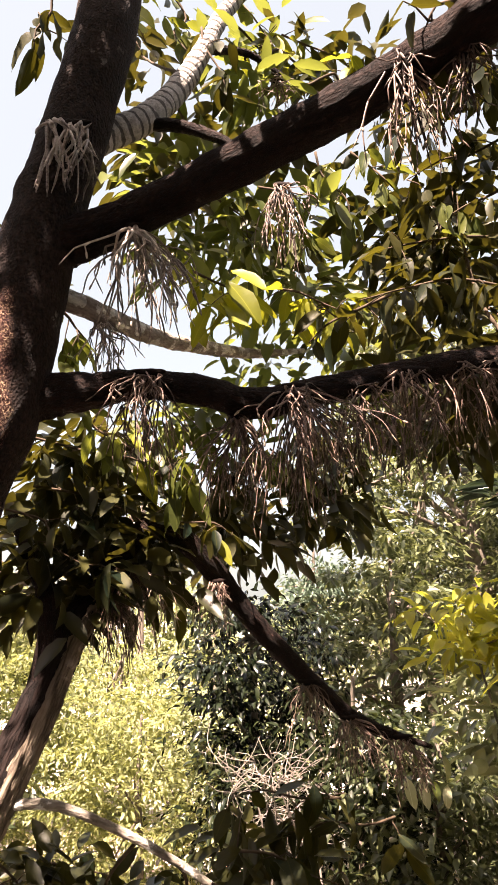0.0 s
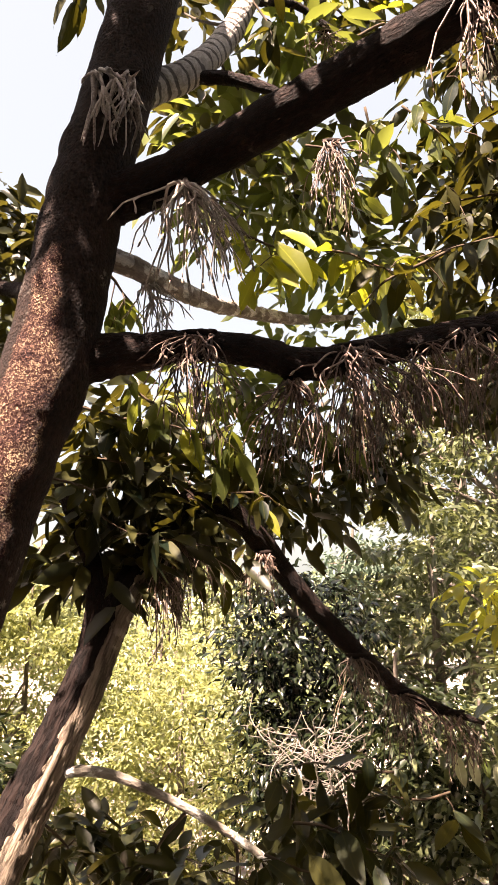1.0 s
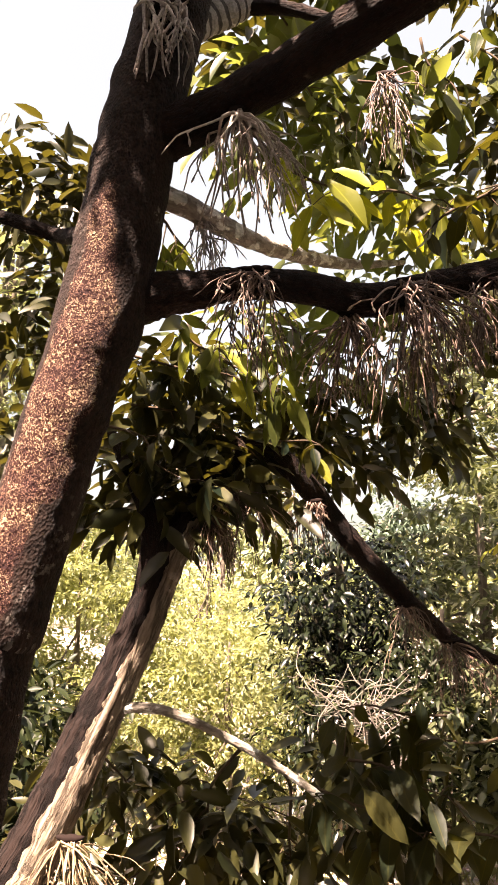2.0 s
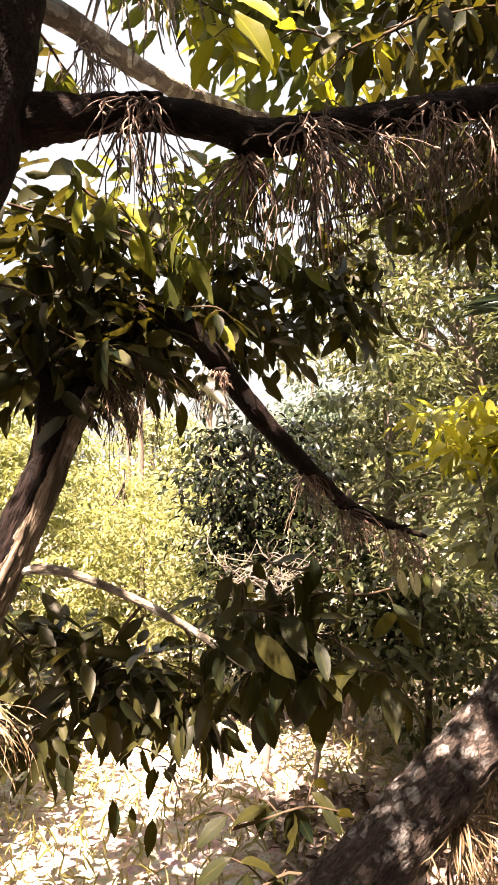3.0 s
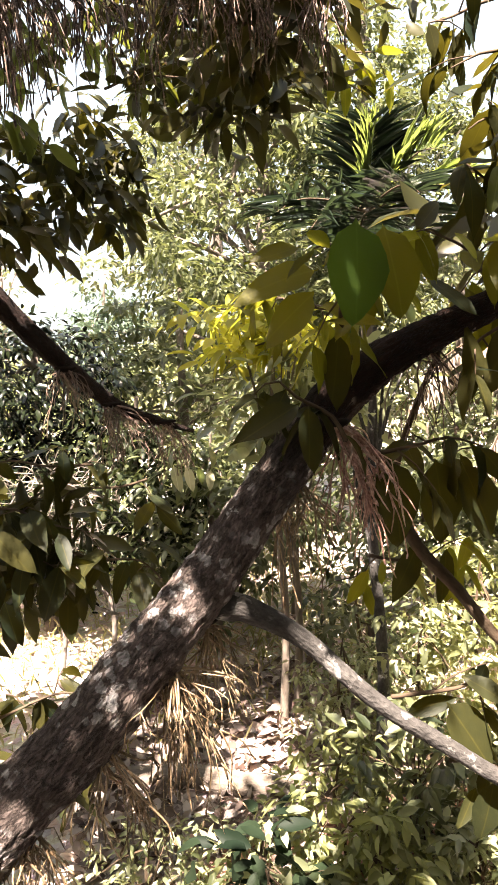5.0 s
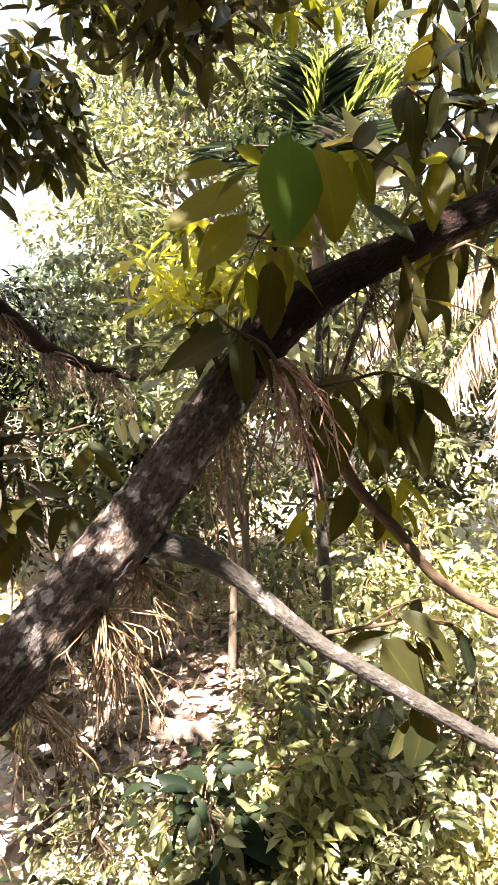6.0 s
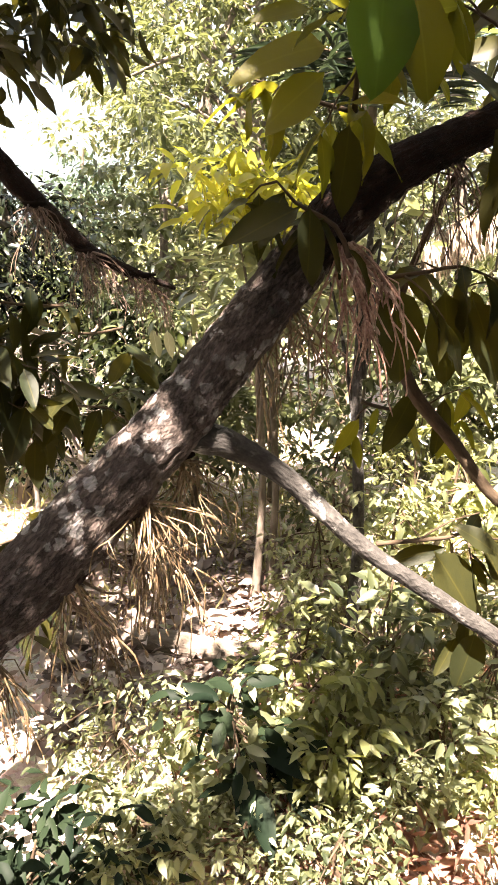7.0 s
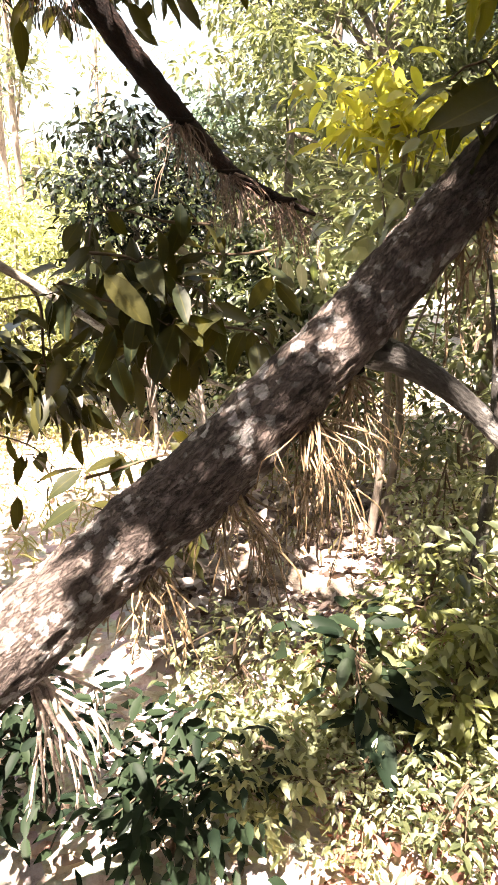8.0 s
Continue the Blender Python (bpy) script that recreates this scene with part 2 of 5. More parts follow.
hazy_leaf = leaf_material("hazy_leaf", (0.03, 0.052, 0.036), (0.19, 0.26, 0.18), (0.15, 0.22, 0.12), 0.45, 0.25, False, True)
grass_blade = leaf_material("grass_blade", (0.2, 0.19, 0.07), (0.56, 0.5, 0.27), (0.45, 0.43, 0.12), 0.5, 0.35, False, True)


def ground_material():
    m, n, l, bsdf = shader("forest_floor")
    at = n.new("ShaderNodeTexCoord").outputs["Object"]
    fine = noise_node(n, l, at, 22, 8, 0.75)
    broad = noise_node(n, l, at, 0.5, 4)
    cells = noise_node(n, l, at, 16, kind="ShaderNodeTexVoronoi")
    soil = ramp(n, l, fine.outputs[0], (0.3, (0.3, 0.22, 0.17)), (0.5, (0.62, 0.54, 0.48)), (0.72, (0.79, 0.74, 0.69)))
    green = ramp(n, l, fine.outputs[0], (0.3, (0.05, 0.07, 0.02)), (0.7, (0.26, 0.28, 0.1)))
    colour = mix_colour(n, l, ramp(n, l, broad.outputs[0], (0.54, (0, 0, 0)), (0.7, (1, 1, 1))), soil, green)
    colour = mix_colour(n, l, 0.3, colour, cells.outputs["Color"], "SOFT_LIGHT")
    l.new(colour, bsdf.inputs["Base Color"])
    bsdf.inputs["Roughness"].default_value = 0.95
    bump_chain(n, l, bsdf, (broad.outputs[0], 0.5, 0.3), (fine.outputs[0], 0.8, 0.03), (cells.outputs[0], 0.6, 0.02))
    return m


floor_soil = ground_material()


# ---- builders ----
def as_mesh(name, verts, faces, *materials, smooth=True):
    me = bpy.data.meshes.new(name)
    me.from_pydata([tuple(v) for v in verts], [], [tuple(f) for f in faces])
    for m in materials:
        me.materials.append(m)
    if smooth:
        me.polygons.foreach_set("use_smooth", [True] * len(me.polygons))
    me.update()
    return me


def under(ob, parent, label=""):
    ob.parent = parent
    return tagged(ob, label)


def smooth_line(points, step):
    """A soft curve through the points (position and radius), with a ring every step metres."""
    p = np.array(points, float)
    p = np.vstack([2 * p[0] - p[1], p, 2 * p[-1] - p[-2]])
    out = []
    for a, b, c, d in zip(p, p[1:], p[2:], p[3:]):
        count = max(1, int(np.linalg.norm((c - b)[:3]) / step))
        for k in range(count):
            t = k / count
            out.append(0.5 * (2 * b + (c - a) * t + (2 * a - 5 * b + 4 * c - d) * t * t + (3 * b - a - 3 * c + d) * t ** 3))
    return np.array(out + [p[-2]])


def tube(points, step=0.02, sides=20, rough=0.0, seed=0.0, knots=0.0, ridges=0.0):
    """Rings round a soft line; rough, knots and ridges: unevenness as a share of the radius."""
    line = smooth_line(points, step)
    verts, faces, grain, run = [], [], [], 0.0
    turn = None
    for i, (x, y, z, r) in enumerate(line):
        ahead = Vector(line[min(i + 1, len(line) - 1)][:3] - line[max(i - 1, 0)][:3]).normalized()
        if turn is None:
            turn = ahead.orthogonal().normalized()
        turn = (turn - ahead * turn.dot(ahead)).normalized()
        other = ahead.cross(turn)
        run += float(np.linalg.norm(line[i][:3] - line[i - 1][:3])) if i else 0.0
        for k in range(sides):
            a = 2 * math.pi * k / sides
            out = turn * math.cos(a) + other * math.sin(a)
            at = Vector((x, y, z)) + out * r
            grow = 1.0
            if rough:
                grow += rough * (noise.noise(at * (2.2 / max(r, 0.01)) * 0.35 + Vector((seed, 0, 0))) + 0.5 * noise.noise(at * (6.0 / max(r, 0.01)) * 0.35 + Vector((seed, 3, 0))))
            if knots:
                grow += knots * max(0.0, noise.noise(Vector((run * 7, seed * 7 + math.sin(a) * 0.9, math.cos(a) * 0.9))) - 0.25)
            if ridges:
                along = Vector((math.cos(a) * 3.6 + seed, math.sin(a) * 3.6, run * 11))
                fine = Vector((math.cos(a) * 8.0, math.sin(a) * 8.0 + seed, run * 26))
                grow += ridges * (0.55 - abs(noise.noise(along)) * 1.6 - abs(noise.noise(fine)) * 1.1)
            verts.append(Vector((x, y, z)) + out * (r * grow))
            grain.append((math.cos(a) * r + seed, math.sin(a) * r, run))
        if i:
            b = (i - 1) * sides
            faces += [(b + k, b + (k + 1) % sides, b + sides + (k + 1) % sides, b + sides + k) for k in range(sides)]
    faces += [tuple(reversed(range(sides))), tuple(range(len(verts) - sides, len(verts)))]
    return verts, faces, grain


def wood(name, material, *line, **how):
    """The mesh of one tube of wood, with the place along and round it for the bark."""
    verts, faces, grain = tube(*line, **how)
    me = as_mesh(name, verts, faces, material)
    me.attributes.new("grain", "FLOAT_VECTOR", "POINT").data.foreach_set("vector", np.array(grain, float).ravel())
    return me


def limb(name, parent, points, material, label="", rough=0.1, sides=22, step=0.015, seed=0.0, knots=0.0, ridges=0.0):
    return under(new(name, wood(name, material, points, step, sides, rough, seed, knots, ridges)), parent, label)


def joined(pieces):
    verts, faces = [], []
    for v, f, *_ in pieces:
        n = len(verts)
        verts += v
        faces += [tuple(i + n for i in q) for q in f]
    return verts, faces


def leaf_shape(width, fold, bend, curl, seed):
    """A pointed oval leaf, one metre long from its stalk at the origin along y, folded at the midrib and bent down."""
    rng = random.Random(seed)
    verts, faces = [], []
    stations = (0.0, 0.06, 0.16, 0.3, 0.46, 0.62, 0.76, 0.88, 0.95, 1.0)
    for i, s in enumerate(stations):
        half = width * 0.5 * (math.sin(math.pi * min(1, max(0.0, (s - 0.05) / 0.9)) ** 0.8) ** 0.75 if 0.05 < s < 0.95 else 0.03)
        drop = -bend * s * s
        wave = 0.03 * rng.uniform(-1, 1)
        verts += [(-half + curl * s * s, s, drop + half * fold + wave), (curl * s * s, s, drop), (half + curl * s * s, s, drop + half * fold - wave)]
        if i:
            b = 3 * i
            faces += [(b - 3, b - 2, b + 1, b), (b - 2, b - 1, b + 2, b + 1)]
    return verts, faces


LEAF_SHAPES = [leaf_shape(0.34, 0.35, 0.12, 0.04, 1), leaf_shape(0.38, 0.2, 0.3, -0.05, 2), leaf_shape(0.32, 0.6, 0.2, 0.08, 3),
               leaf_shape(0.4, 0.1, 0.1, -0.08, 4), leaf_shape(0.36, 0.45, 0.42, 0.0, 5), leaf_shape(0.35, -0.1, 0.22, 0.06, 6), leaf_shape(0.62, 0.16, 0.12, 0.05, 7)]
LEAF_MESHES = {m.name: [as_mesh("leaf", *shape, m) for shape in LEAF_SHAPES] for m in (dark, mid, olive, lit, broad, pale_under)}


def leaf_pose(at, ahead, up, length):
    y = ahead.normalized()
    x = y.cross(up)
    if x.length < 1e-3:
        x = y.orthogonal()
    x.normalize()
    z = x.cross(y)
    m = Matrix((x, y, z)).transposed().to_4x4()
    return Matrix.Translation(at) @ m @ Matrix.Scale(length, 4)


def single_leaf(parent, at, ahead, up, length, material, shape):
    ob = new("leaf", LEAF_MESHES[material.name][shape % len(LEAF_SHAPES)])
    ob.parent = parent
    ob.matrix_basis = leaf_pose(Vector(at), Vector(ahead), Vector(up), length)
    return ob


def placed_leaf(parent, base, tip, material, shape):
    """One leaf from its stalk's end to its tip, its upper face turned to the open side."""
    a, b = Vector(base), Vector(tip)
    return single_leaf(parent, a, b - a, (0.1, -1.0, 0.7), (b - a).length * 1.05, material, shape)


def leafy_twig(parent, start, end, count, length, material, seed):
    """A thin shoot with side shoots and leaves that droop from them."""
    rng = random.Random(seed)
    a, b = Vector(start), Vector(end)
    way = b - a
    near, far = a + way * 0.35, a + way * 0.7
    for p, much in ((near, 0.10), (far, 0.10)):
        p += Vector((rng.uniform(-1, 1), rng.uniform(-1, 1), rng.uniform(-0.2, 1))) * way.length * much
    line = [(*a, 0.006), (*near, 0.005), (*far, 0.0038), (*b, 0.002)]
    path = [Vector(p[:3]) for p in smooth_line(line, 0.02)]
    pieces, spots = [tube(line, 0.03, 6)], []
    count = int(count * 1.9)
    k = 0
    while k < count:
        at = path[min(len(path) - 1, int((0.06 + 0.94 * rng.random()) * len(path)))]
        if rng.random() < 0.45:
            tip = at + Vector((rng.uniform(-1, 1), rng.uniform(-1, 1), rng.uniform(-0.9, 0.5))).normalized() * rng.uniform(0.06, 0.16)
            pieces.append(tube([(*at, 0.003), (*((at + tip) * 0.5 + Vector((0, 0, 0.012))), 0.0022), (*tip, 0.0014)], 0.03, 5))
            for s in (0.55, 0.8, 1.0):
                spots.append(at.lerp(tip, s))
                k += 1
        else:
            spots.append(at)
            k += 1
    stem = under(new("leafy_twig", as_mesh("leafy_twig", *joined(pieces), twig_bark)), parent)
    for at in spots:
        a = rng.uniform(0, 2 * math.pi)
        flat = Vector((math.cos(a), math.sin(a), 0))
        ahead = flat * rng.uniform(0.35, 1.0) + way.normalized() * rng.uniform(-0.1, 0.5) + Vector((0, 0, -rng.choice((0.15, 0.5, 0.9, 1.3, 2.0)) * rng.uniform(0.7, 1.2)))
        up = Vector((0, 0, 1)) + flat * rng.uniform(-0.3, 0.6) + Vector((rng.uniform(-0.6, 0.6), rng.uniform(-0.6, 0.6), 0))
        single_leaf(stem, at, ahead, up, length * rng.uniform(0.6, 1.1), material, rng.randrange(6))
    return stem


def flower_bunch(parent, at, length, spread, count, material, seed, lean=(0, 0), width=0.03, label="", thick=1.0):
    """A woody cushion on the bark with a brush of thin forked stalks that hang from it, some with small buds at their ends."""
    rng = random.Random(1000 + seed)
    top = Vector(at)
    knob = tube([(*(top + Vector((-width * 0.9, 0, 0.012))), 0.006), (*(top + Vector((-width * 0.3, 0, 0.006))), 0.013), (*(top + Vector((width * 0.4, 0, 0.008))), 0.012), (*(top + Vector((width, 0, 0.012))), 0.005)], 0.01, 9, 0.3, seed)
    bunch = under(new("flower_spray", as_mesh("flower_spray", *knob[:2], limb_bark)), parent, label)
    for _ in range(int(count * 1.2)):
        a = rng.uniform(0, 2 * math.pi)
        out = Vector((math.cos(a), math.sin(a), 0)) * spread * rng.choice((0.35, 0.7, 1.0, 1.35)) * rng.uniform(0.6, 1.1) + Vector((lean[0], lean[1], 0)) * rng.uniform(0.5, 1.2)
        root = top + Vector((rng.uniform(-0.8, 0.8) * width, rng.uniform(-0.5, 0.5) * width, rng.uniform(-0.01, 0.004)))
        reach = length * rng.choice((0.35, 0.55, 0.75, 0.9, 1.1)) * rng.uniform(0.8, 1.15)
        sway = Vector((rng.uniform(-0.022, 0.022), rng.uniform(-0.022, 0.022), rng.uniform(-0.01, 0.01))) * (0.35 if thick > 2 else 1.0)
        fork = root + out * 0.72 + sway + Vector((0, 0, -reach * rng.uniform(0.38, 0.55)))
        r = rng.uniform(0.0014, 0.0027) * thick
        stems, buds = [tube([(*root, r * 1.5), (*(root + out * 0.36 - sway * 0.4 + Vector((0, 0, -reach * rng.uniform(0.12, 0.26)))), r * 1.2), (*fork, r)], 0.016, 5)], []
        for _ in range(rng.choice((1, 2, 2, 3, 3))):
            tip = fork + out * rng.uniform(0.05, 0.4) + Vector((rng.uniform(-0.03, 0.03), rng.uniform(-0.03, 0.03), -reach * rng.uniform(0.2, 0.55)))
            bow = fork.lerp(tip, 0.5) + out * 0.06 + sway * rng.uniform(-0.5, 0.5)
            stems.append(tube([(*fork, r), (*bow, r * 0.75), (*tip, r * 0.7)], 0.016, 5))
            down = ((tip - bow).normalized() + Vector((rng.uniform(-0.3, 0.3), rng.uniform(-0.3, 0.3), 0))).normalized()
            size = rng.uniform(0.7, 1.2)
            if rng.random() < 0.4:
                buds.append(tube([(*tip, r * 0.7), (*(tip + down * 0.005 * size), 0.0034 * size), (*(tip + down * 0.013 * size), 0.0032 * size), (*(tip + down * 0.019 * size), 0.001)], 0.02, 6))
            else:
                buds.append(tube([(*tip, r * 0.7), (*(tip + down * 0.01), 0.002), (*(tip + down * 0.03), 0.0008)], 0.03, 5))
        verts, faces = joined(stems + buds)
        me = as_mesh("flower_stalk", verts, faces, material, bud_skin if material is stalk_brown else material)
        split = sum(len(s[1]) for s in stems)
        me.polygons.foreach_set("material_index", [0] * split + [1] * (len(faces) - split))
        under(new("flower_stalk", me), bunch)
    return bunch


LEAF_COARSE = ((0.27, 0.44), (0.62, 0.42))
LEAF_FINE = ((0.13, 0.32), (0.38, 0.5), (0.7, 0.38))


def leaf_cloud(name, centres, normals, lengths, material, width=0.42, droop=0.25, rng=None, outline=LEAF_COARSE, tilt=0.55):
    """Many small folded leaves in one mesh: the stalk's end, pairs of edge points with the midrib between them, and the tip."""
    n, rows = len(centres), len(outline)
    size = 3 * rows + 2
    c, length = np.asarray(centres), np.asarray(lengths)[:, None]
    y = np.asarray(normals)
    y /= np.linalg.norm(y, axis=1)[:, None]
    up = rng.normal(0, tilt, (n, 3)) + np.array((0, 0, 1.0))
    x = np.cross(y, up)
    x /= np.linalg.norm(x, axis=1)[:, None] + 1e-9
    z = np.cross(x, y)
    v = np.empty((n, size, 3))
    curve = droop * rng.uniform(0.3, 1.6, (n, 1))
    v[:, 0] = c
    for k, (s, half) in enumerate(outline):
        spine = c + y * length * s - z * length * curve * s * s
        edge = x * length * width * half
        v[:, 1 + 3 * k] = spine - edge + z * length * 0.07
        v[:, 2 + 3 * k] = spine
        v[:, 3 + 3 * k] = spine + edge + z * length * 0.07
    v[:, size - 1] = c + y * length - z * length * curve
    tri = [(0, 1, 2), (0, 2, 3)]
    for k in range(rows - 1):
        a = 1 + 3 * k
        tri += [(a, a + 3, a + 4), (a, a + 4, a + 1), (a + 1, a + 4, a + 5), (a + 1, a + 5, a + 2)]
    a = 1 + 3 * (rows - 1)
    tri += [(a, size - 1, a + 1), (a + 1, size - 1, a + 2)]
    f = (np.arange(n)[:, None, None] * size + np.array(tri)[None]).reshape(-1, 3)
    me = bpy.data.meshes.new(name)
    me.vertices.add(n * size)
    me.vertices.foreach_set("co", v.ravel())
    me.loops.add(f.size)
    me.loops.foreach_set("vertex_index", f.ravel())
    me.polygons.add(len(f))
    me.polygons.foreach_set("loop_start", np.arange(0, f.size, 3))
    me.polygons.foreach_set("use_smooth", np.ones(len(f), bool))
    me.update(calc_edges=True)
    me.materials.append(material)
    return me


def clumped(rng, centre, radii, clumps, per, tight, shell=0.35, flat=0.55, sink=0.45):
    """Places in uneven clumps inside an ellipsoid, with the way that each leaf points."""
    d = rng.normal(0, 1, (clumps, 3))
    d /= np.linalg.norm(d, axis=1)[:, None]
    d *= (shell + (1 - shell) * rng.random((clumps, 1)) ** 0.45) * rng.uniform(0.8, 1.12, (clumps, 1))
    mid_points = np.asarray(centre) + d * np.asarray(radii)
    off = rng.normal(0, 1, (clumps * per, 3)) * tight * rng.uniform(0.5, 1.3, (clumps, 1)).repeat(per, 0)
    off[:, 2] *= flat
    at = mid_points.repeat(per, 0) + off
    way = off / (np.linalg.norm(off, axis=1)[:, None] + 1e-6) + rng.normal(0, 0.5, off.shape) + np.array((0, 0, -sink))
    return at, way, mid_points


def leafy_tree(name, foot, height, crown, radii, clumps, per, leaf, material, bark_kind, thick, seed, label, category="tree", tight=0.3, group="", lean=(0, 0), flat=0.3):
    """A tree or shrub: tapered trunk, limbs into the crown, and a crown of many small leaves."""
    rng = np.random.default_rng(seed)
    root = tagged(new(name), label, category, group)
    root.location = foot
    at, way, mids = clumped(rng, crown, radii, clumps, per, tight, flat=flat, sink=0.3)
    keep = at[:, 2] > 0.03
    at, way = at[keep], way[keep]
    me = leaf_cloud("crown", at, way, leaf * rng.uniform(0.55, 1.25, len(at)), material, rng=rng, outline=LEAF_FINE if leaf > 0.1 and len(at) < 3000 else LEAF_COARSE, tilt=0.38)
    tagged(under(new("crown", me), root), kind="stuff")
    lx, ly = lean
    spine = [(0, 0, -0.05, thick * 1.25), (lx * 0.3 + 0.03, ly * 0.3, height * 0.3, thick), (lx * 0.7 - 0.02, ly * 0.7 + 0.03, height * 0.65, thick * 0.8), (lx, ly, height, thick * 0.35)]
    under(new("trunk", wood("trunk", bark_kind, spine, max(0.04, height / 40), 10, 0.12, seed)), root)
    for k in range(min(9, clumps)):
        s = 0.4 + 0.55 * rng.random()
        a = Vector((lx * s, ly * s, height * s))
        b = Vector(mids[k])
        if b.z < 0.1:
            continue
        m = (a + b) * 0.5 + Vector((0, 0, 0.08 * (b - a).length))
        under(new("limb", wood("limb", bark_kind, [(*a, thick * 0.45), (*m, thick * 0.3), (*b, thick * 0.1)], 0.12, 7, 0.1, k)), root)
    return root


# ---- ground: one sheet out to the horizon ----
def ground_sheet():
    rings, sides = [0.0] + [0.25 * 1.16 ** k for k in range(52)], 72
    verts, faces = [], []
    for i, r in enumerate(rings):
        for k in range(sides):
            a = 2 * math.pi * k / sides
            x, y = 0.8 + r * math.cos(a), 3.5 + r * math.sin(a)
            z = 0.05 * noise.noise(Vector((x * 0.9, y * 0.9, 0))) + 0.12 * noise.noise(Vector((x * 0.25, y * 0.25, 4)))
            verts.append((x, y, z - 0.06))
        if i:
            b = (i - 1) * sides
            faces += [(b + k, b + sides + k, b + sides + (k + 1) % sides, b + (k + 1) % sides) for k in range(sides)]
    return as_mesh("ground", verts, faces, floor_soil)


ground = tagged(new("ground", ground_sheet()), "dry sunlit forest floor with soil and leaf litter", "ground", kind="structure")

# ---- the first durian tree ----
first = tagged(new("durian_tree"), "durian tree with rough brown bark, flower bunches and drooping leaves", "tree", "durian trees")
first.location = (-1.22, 1.62, 0.0)
TRUNK_LINE = [(-1.24, 1.62, -0.1, 0.15), (-1.1, 1.62, 0.9, 0.125), (-0.99, 1.64, 1.75, 0.114), (-0.905, 1.655, 2.38, 0.108), (-0.885, 1.658, 2.45, 0.108), (-0.873, 1.66, 2.5, 0.112), (-0.858, 1.667, 2.56, 0.107), (-0.83, 1.68, 2.671, 0.106),
              (-0.778, 1.705, 2.9, 0.104), (-0.752, 1.713, 3.0, 0.108), (-0.728, 1.722, 3.1, 0.107), (-0.688, 1.74, 3.252, 0.117), (-0.648, 1.76, 3.556, 0.114), (-0.598, 1.76, 3.86, 0.11),
              (-0.513, 1.78, 4.273, 0.1), (-0.445, 1.8, 4.737, 0.104), (-0.5, 1.84, 5.3, 0.09), (-0.66, 1.95, 6.2, 0.07), (-0.8, 2.2, 7.6, 0.05), (-1.0, 3.4, 9.2, 0.03)]
first_trunk = limb("trunk", first, TRUNK_LINE, trunk_bark, "leaning dark-barked trunk with a granular reddish patch toned as sunlit", 0.06, 60, 0.012, 1.0, 0.1)


def mark_lit_patch(ob, line):
    """Marks the granular patch that carries sunlight in its colour: a long tongue, cut short below and pointed above.
    """
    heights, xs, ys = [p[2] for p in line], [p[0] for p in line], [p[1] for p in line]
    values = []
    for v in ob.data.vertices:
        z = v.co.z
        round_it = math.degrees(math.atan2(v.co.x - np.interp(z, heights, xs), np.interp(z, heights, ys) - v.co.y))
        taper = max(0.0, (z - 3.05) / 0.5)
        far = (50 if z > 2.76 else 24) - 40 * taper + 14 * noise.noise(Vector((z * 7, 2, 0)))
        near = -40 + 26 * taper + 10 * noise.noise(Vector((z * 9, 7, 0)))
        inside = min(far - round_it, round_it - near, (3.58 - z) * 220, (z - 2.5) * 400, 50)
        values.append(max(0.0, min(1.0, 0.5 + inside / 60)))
    ob.data.attributes.new("lit_peel", "FLOAT", "POINT").data.foreach_set("value", values)


mark_lit_patch(first_trunk, TRUNK_LINE)
limb("limb", first, [(-0.7, 1.8, 3.5, 0.03), (-0.86, 2.05, 3.66, 0.03), (-1.04, 2.3, 3.79, 0.028), (-1.15, 2.3, 3.83, 0.027), (-1.28, 2.3, 3.88, 0.024), (-1.6, 2.3, 4.0, 0.015)], limb_bark, "", 0.1, 14, 0.012, 41.0, 0.2)
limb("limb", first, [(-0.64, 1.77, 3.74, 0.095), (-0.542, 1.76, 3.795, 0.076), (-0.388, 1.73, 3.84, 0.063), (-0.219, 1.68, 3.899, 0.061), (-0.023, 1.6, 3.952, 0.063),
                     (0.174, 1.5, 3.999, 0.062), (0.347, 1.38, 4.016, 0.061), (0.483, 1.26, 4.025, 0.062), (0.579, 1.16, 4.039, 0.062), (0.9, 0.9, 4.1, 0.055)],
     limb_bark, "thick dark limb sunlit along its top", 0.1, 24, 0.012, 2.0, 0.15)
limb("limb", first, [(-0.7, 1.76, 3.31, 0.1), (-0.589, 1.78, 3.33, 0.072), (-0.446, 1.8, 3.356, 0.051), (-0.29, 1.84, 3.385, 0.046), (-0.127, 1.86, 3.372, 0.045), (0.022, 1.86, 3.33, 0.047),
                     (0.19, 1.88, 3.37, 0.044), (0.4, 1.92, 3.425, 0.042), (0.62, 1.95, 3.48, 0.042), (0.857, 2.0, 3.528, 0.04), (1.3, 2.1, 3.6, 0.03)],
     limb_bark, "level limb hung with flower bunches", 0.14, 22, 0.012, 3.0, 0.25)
limb("limb", first, [(-0.63, 1.82, 3.68, 0.03), (-0.53, 1.88, 3.67, 0.035), (-0.43, 2.02, 3.673, 0.033), (-0.312, 2.25, 3.708, 0.031), (-0.137, 2.6, 3.809, 0.029), (0.05, 2.85, 3.885, 0.022), (0.3, 3.1, 4.0, 0.012)],
     sun_pale_bark, "thin pale limb, whitened to look sunlit", 0.12, 16, 0.012, 4.0, 0.2)
